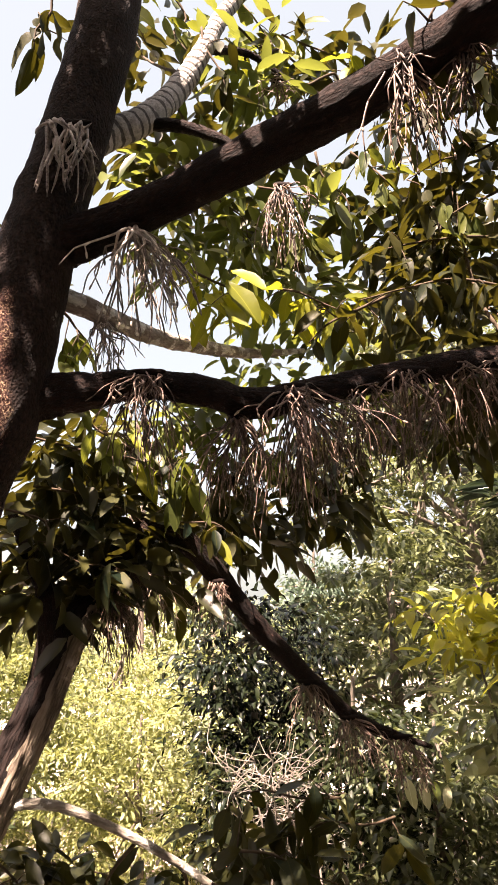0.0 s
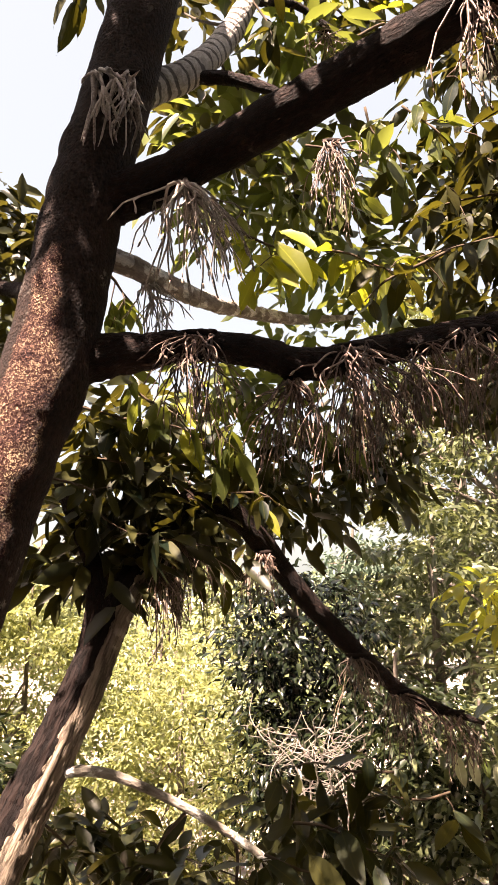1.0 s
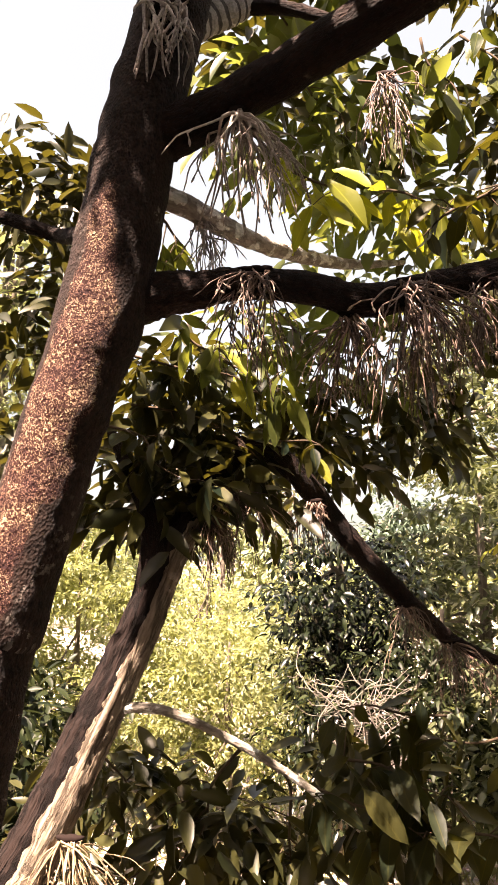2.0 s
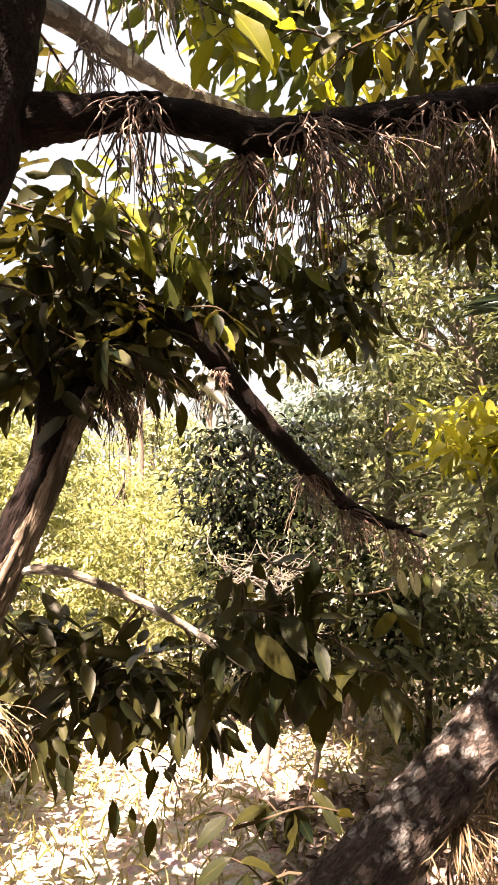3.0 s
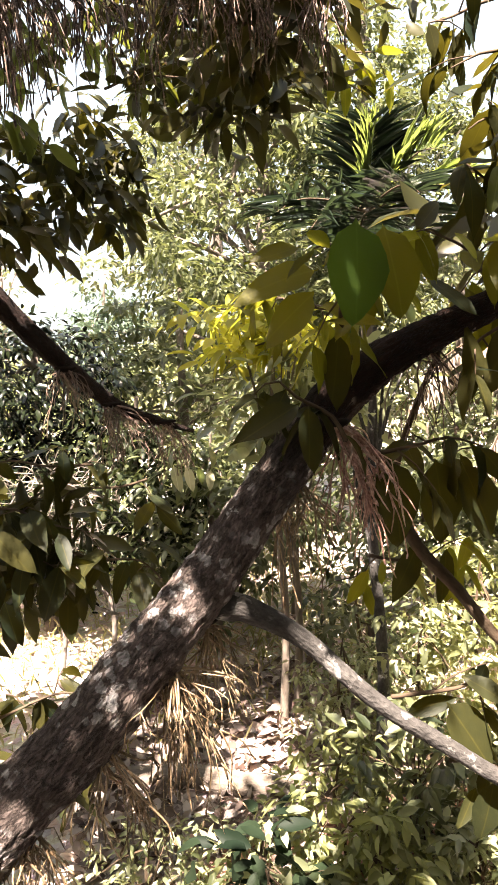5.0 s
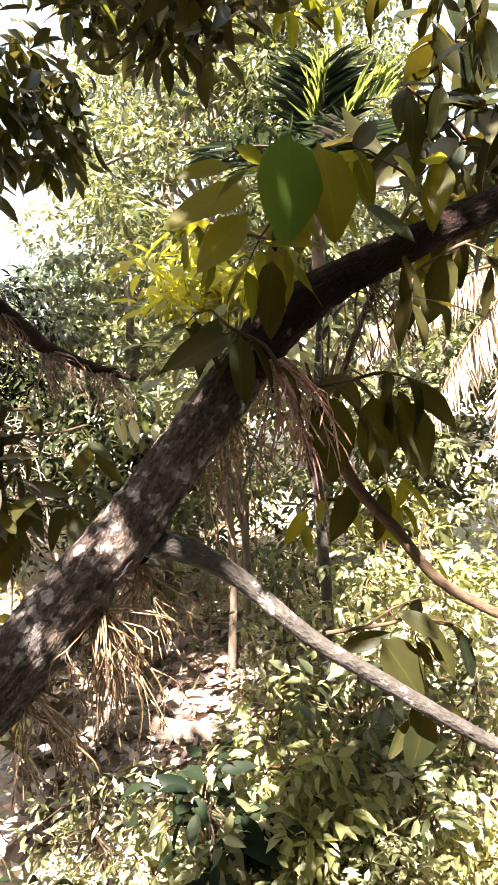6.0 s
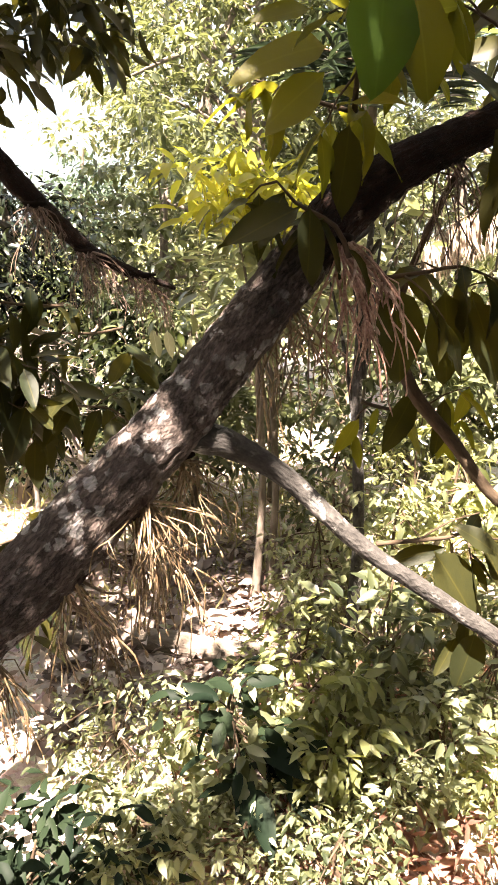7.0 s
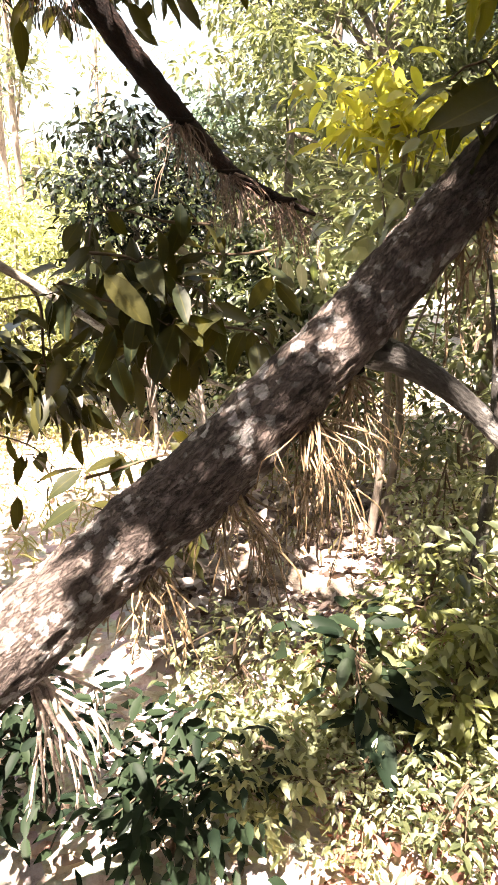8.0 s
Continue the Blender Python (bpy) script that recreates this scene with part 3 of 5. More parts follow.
limb("limb", first, [(-0.53, 1.8, 4.15, 0.06), (-0.48, 1.88, 4.26, 0.055), (-0.362, 2.0, 4.424, 0.05), (-0.261, 2.15, 4.677, 0.047), (-0.164, 2.3, 5.021, 0.04), (-0.072, 2.45, 5.386, 0.036), (0.147, 2.6, 5.82, 0.028)],
     ringed_bark, "grey limb ringed with pale bands", 0.08, 18, 0.012, 5.0, 0.3)
limb("limb", first, [(-0.34, 2.02, 4.43, 0.024), (-0.207, 2.0, 4.40, 0.022), (-0.063, 1.96, 4.31, 0.017), (-0.03, 1.95, 4.25, 0.01)], limb_bark, "", 0.2, 12, 0.012, 6.0, 0.4)
limb("limb", first, [(-0.15, 2.33, 5.06, 0.02), (0.031, 2.5, 5.2, 0.016), (0.189, 2.55, 5.12, 0.014), (0.396, 2.6, 5.05, 0.008)], limb_bark, "", 0.2, 12, 0.012, 7.0, 0.3)
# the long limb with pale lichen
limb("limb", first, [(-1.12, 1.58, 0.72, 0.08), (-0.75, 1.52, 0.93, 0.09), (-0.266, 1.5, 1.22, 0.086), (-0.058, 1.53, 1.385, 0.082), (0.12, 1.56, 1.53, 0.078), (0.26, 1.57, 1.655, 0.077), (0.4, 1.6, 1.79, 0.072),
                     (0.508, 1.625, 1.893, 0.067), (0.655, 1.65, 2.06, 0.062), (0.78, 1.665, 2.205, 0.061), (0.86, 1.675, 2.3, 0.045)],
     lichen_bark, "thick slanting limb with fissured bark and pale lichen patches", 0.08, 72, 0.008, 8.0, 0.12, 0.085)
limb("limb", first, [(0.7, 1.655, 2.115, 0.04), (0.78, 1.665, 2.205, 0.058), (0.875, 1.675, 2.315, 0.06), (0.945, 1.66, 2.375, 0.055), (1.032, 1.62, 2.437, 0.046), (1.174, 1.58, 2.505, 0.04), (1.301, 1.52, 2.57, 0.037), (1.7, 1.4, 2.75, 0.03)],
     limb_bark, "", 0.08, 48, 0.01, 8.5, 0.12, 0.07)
limb("limb", first, [(0.52, 1.63, 1.868, 0.03), (0.575, 1.63, 1.852, 0.035), (0.635, 1.62, 1.833, 0.03), (0.751, 1.58, 1.762, 0.023), (0.896, 1.5, 1.623, 0.02), (1.068, 1.44, 1.501, 0.019), (1.302, 1.36, 1.343, 0.018), (1.7, 1.25, 1.1, 0.016)],
     grey_bark, "smooth grey side limb", 0.06, 18, 0.012, 9.0, 0.15)
limb("limb", first, [(1.16, 1.6, 2.5, 0.006), (1.12, 1.7, 2.3, 0.007), (1.09, 1.76, 2.1, 0.011), (1.135, 1.75, 1.929, 0.017), (1.248, 1.7, 1.782, 0.017), (1.338, 1.64, 1.653, 0.015), (1.465, 1.58, 1.565, 0.014), (1.7, 1.5, 1.45, 0.01)],
     twig_bark, "", 0.1, 14, 0.012, 10.0, 0.2)

# ---- the second durian tree behind it ----
second = tagged(new("durian_tree"), "slimmer durian tree with a split sunlit trunk", "tree", "durian trees")
second.location = (-1.85, 2.25, 0.0)
limb("trunk", second, [(-1.87, 2.25, -0.1, 0.13), (-1.52, 2.38, 0.75, 0.115), (-1.249, 2.45, 1.362, 0.1), (-1.1, 2.5, 1.648, 0.094), (-0.935, 2.6, 2.039, 0.085), (-0.805, 2.66, 2.344, 0.078), (-0.715, 2.75, 2.624, 0.074), (-0.6, 2.88, 2.868, 0.062), (-0.53, 2.96, 3.02, 0.045)],
     shaded_split_bark, "brown trunk with a long split, bark darkened as if shadowed", 0.1, 48, 0.012, 11.0, 0.15, 0.07)
limb("bare_wood", second, [(-1.66, 2.3, 0.5, 0.05), (-1.48, 2.35, 0.75, 0.082), (-1.211, 2.418, 1.362, 0.075), (-1.063, 2.469, 1.648, 0.07), (-0.896, 2.574, 2.039, 0.06), (-0.768, 2.637, 2.344, 0.052), (-0.68, 2.728, 2.624, 0.046), (-0.575, 2.862, 2.868, 0.034)],
     bare_bark, "pale bare wood along the split", 0.08, 40, 0.012, 21.0, 0.1, 0.06)
limb("split_edge", second, [(-1.215, 2.35, 1.36, 0.008), (-1.068, 2.408, 1.62, 0.013), (-0.965, 2.475, 1.86, 0.015), (-0.885, 2.518, 2.05, 0.014), (-0.8, 2.57, 2.26, 0.012), (-0.765, 2.595, 2.38, 0.006)],
     bare_bark, "raised lip of the split bark", 0.25, 10, 0.012, 22.0, 0.5)
limb("limb", second, [(-0.79, 2.67, 2.4, 0.05), (-0.765, 2.7, 2.57, 0.056), (-0.765, 2.72, 2.7, 0.05), (-0.8, 2.74, 2.83, 0.042), (-0.87, 2.76, 2.95, 0.032), (-0.98, 2.8, 3.15, 0.02)], limb_bark, "dark upright fork of the trunk", 0.1, 18, 0.012, 31.0, 0.2)
limb("limb", second, [(-0.92, 2.6, 2.08, 0.016), (-0.841, 2.58, 2.092, 0.02), (-0.688, 2.6, 2.085, 0.018), (-0.506, 2.64, 2.01, 0.016), (-0.319, 2.67, 1.911, 0.015), (-0.152, 2.7, 1.804, 0.014), (0.1, 2.6, 1.66, 0.01), (0.4, 2.5, 1.55, 0.006)],
     sun_blotched_bark, "thin curved limb with white blotches in place of sunlight", 0.1, 16, 0.012, 12.0, 0.25)
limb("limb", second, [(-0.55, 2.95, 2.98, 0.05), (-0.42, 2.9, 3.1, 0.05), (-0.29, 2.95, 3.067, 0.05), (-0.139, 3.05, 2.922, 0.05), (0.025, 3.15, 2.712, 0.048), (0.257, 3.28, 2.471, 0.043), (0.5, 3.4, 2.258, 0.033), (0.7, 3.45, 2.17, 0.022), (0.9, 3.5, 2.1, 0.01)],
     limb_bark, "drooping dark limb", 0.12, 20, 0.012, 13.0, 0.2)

# ---- flower bunches ----
PINK = "pale pinkish flower bunch hanging from the bark"
flower_bunch(first, (-0.52, 1.665, 4.13), 0.24, 0.055, 20, stalk_pale, 1, (0.03, -0.03), 0.07, PINK, 2.2)
flower_bunch(first, (-0.32, 1.68, 3.80), 0.30, 0.12, 34, stalk_pale, 2, (0.05, 0.02), 0.02, "", 1.5)
flower_bunch(first, (-0.467, 1.97, 3.65), 0.26, 0.08, 20, stalk_pale, 3, (0.03, 0.0), 0.03)
flower_bunch(first, (-0.282, 1.80, 3.40), 0.26, 0.12, 36, stalk_brown, 4, (0.02, -0.02), 0.05)
flower_bunch(first, (-0.028, 1.86, 3.29), 0.28, 0.10, 36, stalk_brown, 5, (-0.01, 0.0), 0.03)
flower_bunch(first, (0.14, 1.84, 3.37), 0.34, 0.16, 66, stalk_brown, 6, (0.08, -0.02), 0.04)
flower_bunch(first, (0.34, 1.90, 3.40), 0.26, 0.11, 26, stalk_brown, 7, (0.03, 0.0), 0.06)
flower_bunch(first, (0.50, 1.90, 3.44), 0.27, 0.12, 28, stalk_brown, 8, (0.0, 0.0), 0.06)
flower_bunch(first, (0.66, 1.94, 3.48), 0.28, 0.12, 28, stalk_brown, 9, (0.02, 0.0), 0.06)
flower_bunch(first, (0.80, 1.96, 3.51), 0.26, 0.12, 24, stalk_brown, 10, (0.0, 0.0), 0.05)
flower_bunch(first, (1.0, 2.03, 3.54), 0.26, 0.12, 34, stalk_brown, 11, (0.0, 0.0), 0.05)
flower_bunch(first, (0.372, 1.30, 4.03), 0.26, 0.08, 30, stalk_brown, 12, (0.02, 0.0), 0.02)
flower_bunch(first, (0.50, 1.24, 3.99), 0.16, 0.08, 18, stalk_brown, 13, (0.04, 0.0), 0.03)
flower_bunch(first, (0.16, 2.4, 4.44), 0.3, 0.12, 34, stalk_brown, 14, (0.02, 0.0), 0.04)
flower_bunch(first, (0.155, 2.5, 5.05), 0.16, 0.08, 16, stalk_brown, 15, (0.0, 0.0), 0.03)
flower_bunch(second, (-0.50, 2.85, 2.93), 0.30, 0.15, 40, stalk_brown, 16, (0.03, 0.0), 0.05)
flower_bunch(second, (-0.56, 2.80, 2.80), 0.28, 0.12, 36, stalk_brown, 17, (0.05, 0.0), 0.04)
flower_bunch(second, (-0.128, 3.02, 2.87), 0.22, 0.09, 26, stalk_brown, 18, (-0.02, 0.0), 0.04)
flower_bunch(second, (0.28, 3.24, 2.42), 0.22, 0.10, 28, stalk_brown, 19, (0.02, 0.0), 0.05)
flower_bunch(second, (0.48, 3.36, 2.25), 0.26, 0.12, 36, stalk_brown, 20, (0.08, 0.0), 0.05)
flower_bunch(second, (0.72, 3.44, 2.15), 0.24, 0.12, 30, stalk_brown, 21, (0.05, 0.0), 0.08)
flower_bunch(second, (-0.95, 2.43, 1.70), 0.36, 0.17, 46, stalk_tan, 22, (0.04, -0.02), 0.05, "sunlit straw-coloured flower bunch")
flower_bunch(first, (0.86, 1.6, 2.26), 0.27, 0.07, 30, stalk_red, 23, (0.09, -0.03), 0.02, "reddish flower bunch under the limb", 1.25)
flower_bunch(first, (0.75, 1.64, 2.13), 0.24, 0.09, 24, stalk_tan, 24, (0.0, 0.0), 0.05)
flower_bunch(first, (0.42, 1.58, 1.745), 0.30, 0.12, 34, stalk_tan, 25, (0.05, -0.01), 0.03, "long straw-coloured flower bunch")
flower_bunch(first, (0.53, 1.66, 1.80), 0.22, 0.09, 22, stalk_tan, 26, (0.05, 0.0), 0.03)
flower_bunch(first, (0.27, 1.55, 1.60), 0.27, 0.10, 18, stalk_tan, 27, (0.04, 0.0), 0.03)
flower_bunch(first, (0.115, 1.54, 1.46), 0.22, 0.07, 24, stalk_tan, 28, (0.0, 0.0), 0.03)
flower_bunch(first, (-0.105, 1.49, 1.255), 0.36, 0.06, 10, stalk_pale, 29, (0.05, 0.0), 0.02, "thick pale flower bunch under the limb", 1.8)
flower_bunch(first, (1.093, 1.60, 2.43), 0.16, 0.08, 14, stalk_brown, 30, (0.02, 0.0), 0.04)

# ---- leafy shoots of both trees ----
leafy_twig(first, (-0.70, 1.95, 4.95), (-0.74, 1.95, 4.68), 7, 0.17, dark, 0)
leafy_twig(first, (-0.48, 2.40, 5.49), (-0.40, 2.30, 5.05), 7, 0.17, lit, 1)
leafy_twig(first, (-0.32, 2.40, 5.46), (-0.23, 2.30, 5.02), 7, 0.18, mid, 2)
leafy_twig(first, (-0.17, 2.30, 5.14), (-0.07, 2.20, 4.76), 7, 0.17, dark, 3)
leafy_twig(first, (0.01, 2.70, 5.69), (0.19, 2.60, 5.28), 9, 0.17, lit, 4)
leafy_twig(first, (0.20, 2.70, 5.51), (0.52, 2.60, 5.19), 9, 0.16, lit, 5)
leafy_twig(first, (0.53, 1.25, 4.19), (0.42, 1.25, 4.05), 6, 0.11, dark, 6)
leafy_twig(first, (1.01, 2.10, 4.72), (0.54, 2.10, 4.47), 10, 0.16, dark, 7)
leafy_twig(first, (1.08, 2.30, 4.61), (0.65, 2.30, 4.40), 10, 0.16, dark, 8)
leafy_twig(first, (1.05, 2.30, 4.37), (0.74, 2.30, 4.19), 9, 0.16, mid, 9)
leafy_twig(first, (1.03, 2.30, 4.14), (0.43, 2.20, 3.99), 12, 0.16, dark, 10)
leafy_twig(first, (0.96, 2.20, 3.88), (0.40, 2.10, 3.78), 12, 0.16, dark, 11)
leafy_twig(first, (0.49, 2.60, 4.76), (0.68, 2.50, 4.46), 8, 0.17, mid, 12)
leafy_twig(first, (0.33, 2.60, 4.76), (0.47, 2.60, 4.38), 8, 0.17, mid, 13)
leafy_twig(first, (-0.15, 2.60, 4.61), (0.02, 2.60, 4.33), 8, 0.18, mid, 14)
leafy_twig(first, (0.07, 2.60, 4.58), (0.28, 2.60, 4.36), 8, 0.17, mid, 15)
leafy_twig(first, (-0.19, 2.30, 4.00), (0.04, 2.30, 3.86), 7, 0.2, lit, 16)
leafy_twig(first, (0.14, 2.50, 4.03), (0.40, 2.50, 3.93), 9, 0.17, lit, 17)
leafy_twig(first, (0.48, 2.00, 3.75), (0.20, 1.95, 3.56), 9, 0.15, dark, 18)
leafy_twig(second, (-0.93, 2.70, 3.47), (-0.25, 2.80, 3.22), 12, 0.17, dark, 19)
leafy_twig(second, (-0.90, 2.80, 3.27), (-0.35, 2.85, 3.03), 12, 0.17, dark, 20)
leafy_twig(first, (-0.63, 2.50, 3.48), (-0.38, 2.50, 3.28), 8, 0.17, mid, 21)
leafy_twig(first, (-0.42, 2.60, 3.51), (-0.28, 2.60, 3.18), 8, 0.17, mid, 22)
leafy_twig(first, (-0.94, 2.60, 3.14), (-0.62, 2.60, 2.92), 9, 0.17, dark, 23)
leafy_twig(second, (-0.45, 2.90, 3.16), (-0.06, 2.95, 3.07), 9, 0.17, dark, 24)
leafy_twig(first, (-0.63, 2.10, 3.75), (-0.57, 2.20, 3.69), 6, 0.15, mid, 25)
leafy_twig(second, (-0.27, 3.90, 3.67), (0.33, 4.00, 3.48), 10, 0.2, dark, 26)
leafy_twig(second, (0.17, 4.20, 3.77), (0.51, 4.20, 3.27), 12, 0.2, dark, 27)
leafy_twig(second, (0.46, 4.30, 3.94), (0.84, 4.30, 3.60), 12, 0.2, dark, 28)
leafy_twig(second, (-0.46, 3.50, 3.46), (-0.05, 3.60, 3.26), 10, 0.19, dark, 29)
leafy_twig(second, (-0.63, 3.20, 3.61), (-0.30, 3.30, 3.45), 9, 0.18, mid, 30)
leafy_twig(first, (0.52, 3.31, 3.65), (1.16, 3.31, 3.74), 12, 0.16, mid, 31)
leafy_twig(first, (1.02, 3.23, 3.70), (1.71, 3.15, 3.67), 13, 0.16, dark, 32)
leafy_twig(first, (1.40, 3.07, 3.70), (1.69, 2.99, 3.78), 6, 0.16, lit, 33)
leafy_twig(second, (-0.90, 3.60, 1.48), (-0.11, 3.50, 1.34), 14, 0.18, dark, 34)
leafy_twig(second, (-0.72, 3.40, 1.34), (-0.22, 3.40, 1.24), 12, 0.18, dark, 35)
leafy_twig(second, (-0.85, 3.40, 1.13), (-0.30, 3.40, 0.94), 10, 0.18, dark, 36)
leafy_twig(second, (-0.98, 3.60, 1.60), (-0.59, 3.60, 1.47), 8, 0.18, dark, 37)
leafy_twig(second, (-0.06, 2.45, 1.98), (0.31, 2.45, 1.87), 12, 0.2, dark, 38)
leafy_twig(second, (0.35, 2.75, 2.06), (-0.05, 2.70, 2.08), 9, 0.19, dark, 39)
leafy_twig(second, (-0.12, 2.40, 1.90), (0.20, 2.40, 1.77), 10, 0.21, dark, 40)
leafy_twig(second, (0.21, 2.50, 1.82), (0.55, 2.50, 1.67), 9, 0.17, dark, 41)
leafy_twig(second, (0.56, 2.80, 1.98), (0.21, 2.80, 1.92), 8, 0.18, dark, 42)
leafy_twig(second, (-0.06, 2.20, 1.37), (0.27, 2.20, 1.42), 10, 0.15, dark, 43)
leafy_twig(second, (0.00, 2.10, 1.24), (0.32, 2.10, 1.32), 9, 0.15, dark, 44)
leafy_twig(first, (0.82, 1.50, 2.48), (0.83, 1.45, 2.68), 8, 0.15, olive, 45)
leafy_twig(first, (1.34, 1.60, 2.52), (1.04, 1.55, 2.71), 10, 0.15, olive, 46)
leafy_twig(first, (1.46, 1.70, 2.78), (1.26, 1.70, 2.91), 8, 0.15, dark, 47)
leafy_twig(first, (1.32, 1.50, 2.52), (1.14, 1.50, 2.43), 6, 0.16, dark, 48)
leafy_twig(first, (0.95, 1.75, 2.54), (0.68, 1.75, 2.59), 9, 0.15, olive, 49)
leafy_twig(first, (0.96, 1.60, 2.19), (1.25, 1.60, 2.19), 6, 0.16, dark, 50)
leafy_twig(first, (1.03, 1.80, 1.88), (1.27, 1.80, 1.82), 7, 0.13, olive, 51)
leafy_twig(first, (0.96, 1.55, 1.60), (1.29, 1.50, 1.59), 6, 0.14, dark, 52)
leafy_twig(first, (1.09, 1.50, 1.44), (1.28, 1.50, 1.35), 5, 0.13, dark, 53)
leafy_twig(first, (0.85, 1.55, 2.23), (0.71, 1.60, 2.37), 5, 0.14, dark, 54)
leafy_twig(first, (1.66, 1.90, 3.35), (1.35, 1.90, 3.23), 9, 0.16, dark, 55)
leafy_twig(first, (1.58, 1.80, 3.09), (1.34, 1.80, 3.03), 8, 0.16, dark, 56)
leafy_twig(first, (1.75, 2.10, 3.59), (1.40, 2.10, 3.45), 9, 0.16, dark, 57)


def crown_part(tree, centre, radii, clumps, per, leaf, material, seed, tight=0.25):
    """A part of the tree's crown with too many leaves to tell apart."""
    rng = np.random.default_rng(seed)
    at, way, _ = clumped(rng, centre, radii, clumps, per, tight, 0.0)
    me = leaf_cloud("crown", at, way, leaf * rng.uniform(0.6, 1.2, len(at)), material, 0.38, 0.2, rng, LEAF_FINE if per < 30 else LEAF_COARSE)
    tagged(under(new("crown", me), tree), kind="stuff")


# unseen crown added over the clearing to block light, then its far side
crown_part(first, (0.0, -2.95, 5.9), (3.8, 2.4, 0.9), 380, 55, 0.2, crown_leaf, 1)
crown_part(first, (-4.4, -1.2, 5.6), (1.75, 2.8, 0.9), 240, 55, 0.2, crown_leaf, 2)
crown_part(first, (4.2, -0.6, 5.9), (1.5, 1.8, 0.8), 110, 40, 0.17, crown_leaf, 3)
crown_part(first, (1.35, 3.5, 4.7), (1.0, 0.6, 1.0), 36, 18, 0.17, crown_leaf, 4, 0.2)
crown_part(first, (0.45, 3.6, 4.5), (0.55, 0.6, 0.9), 18, 16, 0.17, crown_lit, 5, 0.18)

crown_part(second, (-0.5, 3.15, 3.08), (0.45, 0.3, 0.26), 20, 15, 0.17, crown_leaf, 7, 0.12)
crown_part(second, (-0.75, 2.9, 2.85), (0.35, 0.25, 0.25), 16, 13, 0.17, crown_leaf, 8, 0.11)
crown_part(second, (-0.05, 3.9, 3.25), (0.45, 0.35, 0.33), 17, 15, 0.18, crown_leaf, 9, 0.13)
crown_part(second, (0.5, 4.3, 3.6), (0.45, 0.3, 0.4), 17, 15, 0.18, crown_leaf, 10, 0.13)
crown_part(second, (-0.3, 3.4, 3.75), (0.45, 0.4, 0.4), 15, 13, 0.17, crown_lit, 11, 0.14)
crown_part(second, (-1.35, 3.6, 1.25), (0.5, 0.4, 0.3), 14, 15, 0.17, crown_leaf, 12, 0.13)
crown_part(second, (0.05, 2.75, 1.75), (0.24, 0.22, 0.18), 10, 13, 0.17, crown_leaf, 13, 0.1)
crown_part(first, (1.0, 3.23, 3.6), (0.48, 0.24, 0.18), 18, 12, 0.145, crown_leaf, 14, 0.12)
crown_part(first, (0.0, 2.9, 4.5), (0.4, 0.5, 0.6), 10, 12, 0.17, crown_lit, 15, 0.15)
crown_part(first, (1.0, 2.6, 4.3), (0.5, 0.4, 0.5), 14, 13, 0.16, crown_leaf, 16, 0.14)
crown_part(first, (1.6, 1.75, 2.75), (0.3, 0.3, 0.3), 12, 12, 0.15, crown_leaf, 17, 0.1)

crown_part(first, (-0.3, 3.0, 4.55), (0.4, 0.3, 0.35), 8, 12, 0.17, crown_lit, 18, 0.14)
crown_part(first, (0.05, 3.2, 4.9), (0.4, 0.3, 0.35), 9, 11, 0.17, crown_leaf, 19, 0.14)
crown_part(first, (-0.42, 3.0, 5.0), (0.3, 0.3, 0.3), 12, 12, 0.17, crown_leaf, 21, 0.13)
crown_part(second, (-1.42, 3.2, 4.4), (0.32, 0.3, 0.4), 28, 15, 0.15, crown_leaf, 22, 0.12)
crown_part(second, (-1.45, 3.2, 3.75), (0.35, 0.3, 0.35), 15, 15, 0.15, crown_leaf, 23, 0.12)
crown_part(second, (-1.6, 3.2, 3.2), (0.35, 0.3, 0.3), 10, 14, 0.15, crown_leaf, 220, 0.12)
# two unseen crown parts added high up to shade what stands behind
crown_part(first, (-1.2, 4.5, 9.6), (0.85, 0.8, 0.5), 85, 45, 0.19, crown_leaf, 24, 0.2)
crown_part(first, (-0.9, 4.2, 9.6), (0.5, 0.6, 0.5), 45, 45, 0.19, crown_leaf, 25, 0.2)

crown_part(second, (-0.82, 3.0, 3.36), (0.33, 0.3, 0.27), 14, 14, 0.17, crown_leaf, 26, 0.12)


def shade_branch(tree, line, clumps, per, leaf, material, seed, wide):
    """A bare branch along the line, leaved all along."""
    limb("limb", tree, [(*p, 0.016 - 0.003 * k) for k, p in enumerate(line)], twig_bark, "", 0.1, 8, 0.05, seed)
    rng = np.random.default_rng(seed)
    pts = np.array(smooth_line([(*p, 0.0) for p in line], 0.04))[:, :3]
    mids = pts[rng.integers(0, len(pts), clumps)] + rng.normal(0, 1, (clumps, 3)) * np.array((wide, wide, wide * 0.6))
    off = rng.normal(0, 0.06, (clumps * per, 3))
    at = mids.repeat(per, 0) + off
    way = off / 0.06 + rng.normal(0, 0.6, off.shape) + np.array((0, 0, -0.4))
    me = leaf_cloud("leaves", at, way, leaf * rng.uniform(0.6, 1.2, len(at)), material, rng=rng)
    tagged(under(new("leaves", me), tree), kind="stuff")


crown_part(second, (-0.561, 2.95, 1.562), (0.22, 0.2, 0.13), 14, 12, 0.15, crown_leaf, 320, 0.09)
crown_part(second, (-0.23, 2.9, 1.463), (0.18, 0.18, 0.11), 10, 11, 0.15, crown_leaf, 321, 0.08)
crown_part(second, (-0.934, 3.1, 1.66), (0.2, 0.2, 0.16), 10, 11, 0.15, crown_leaf, 322, 0.1)
crown_part(second, (-0.853, 2.7, 1.393), (0.1, 0.1, 0.07), 5, 9, 0.13, crown_leaf, 323, 0.06)

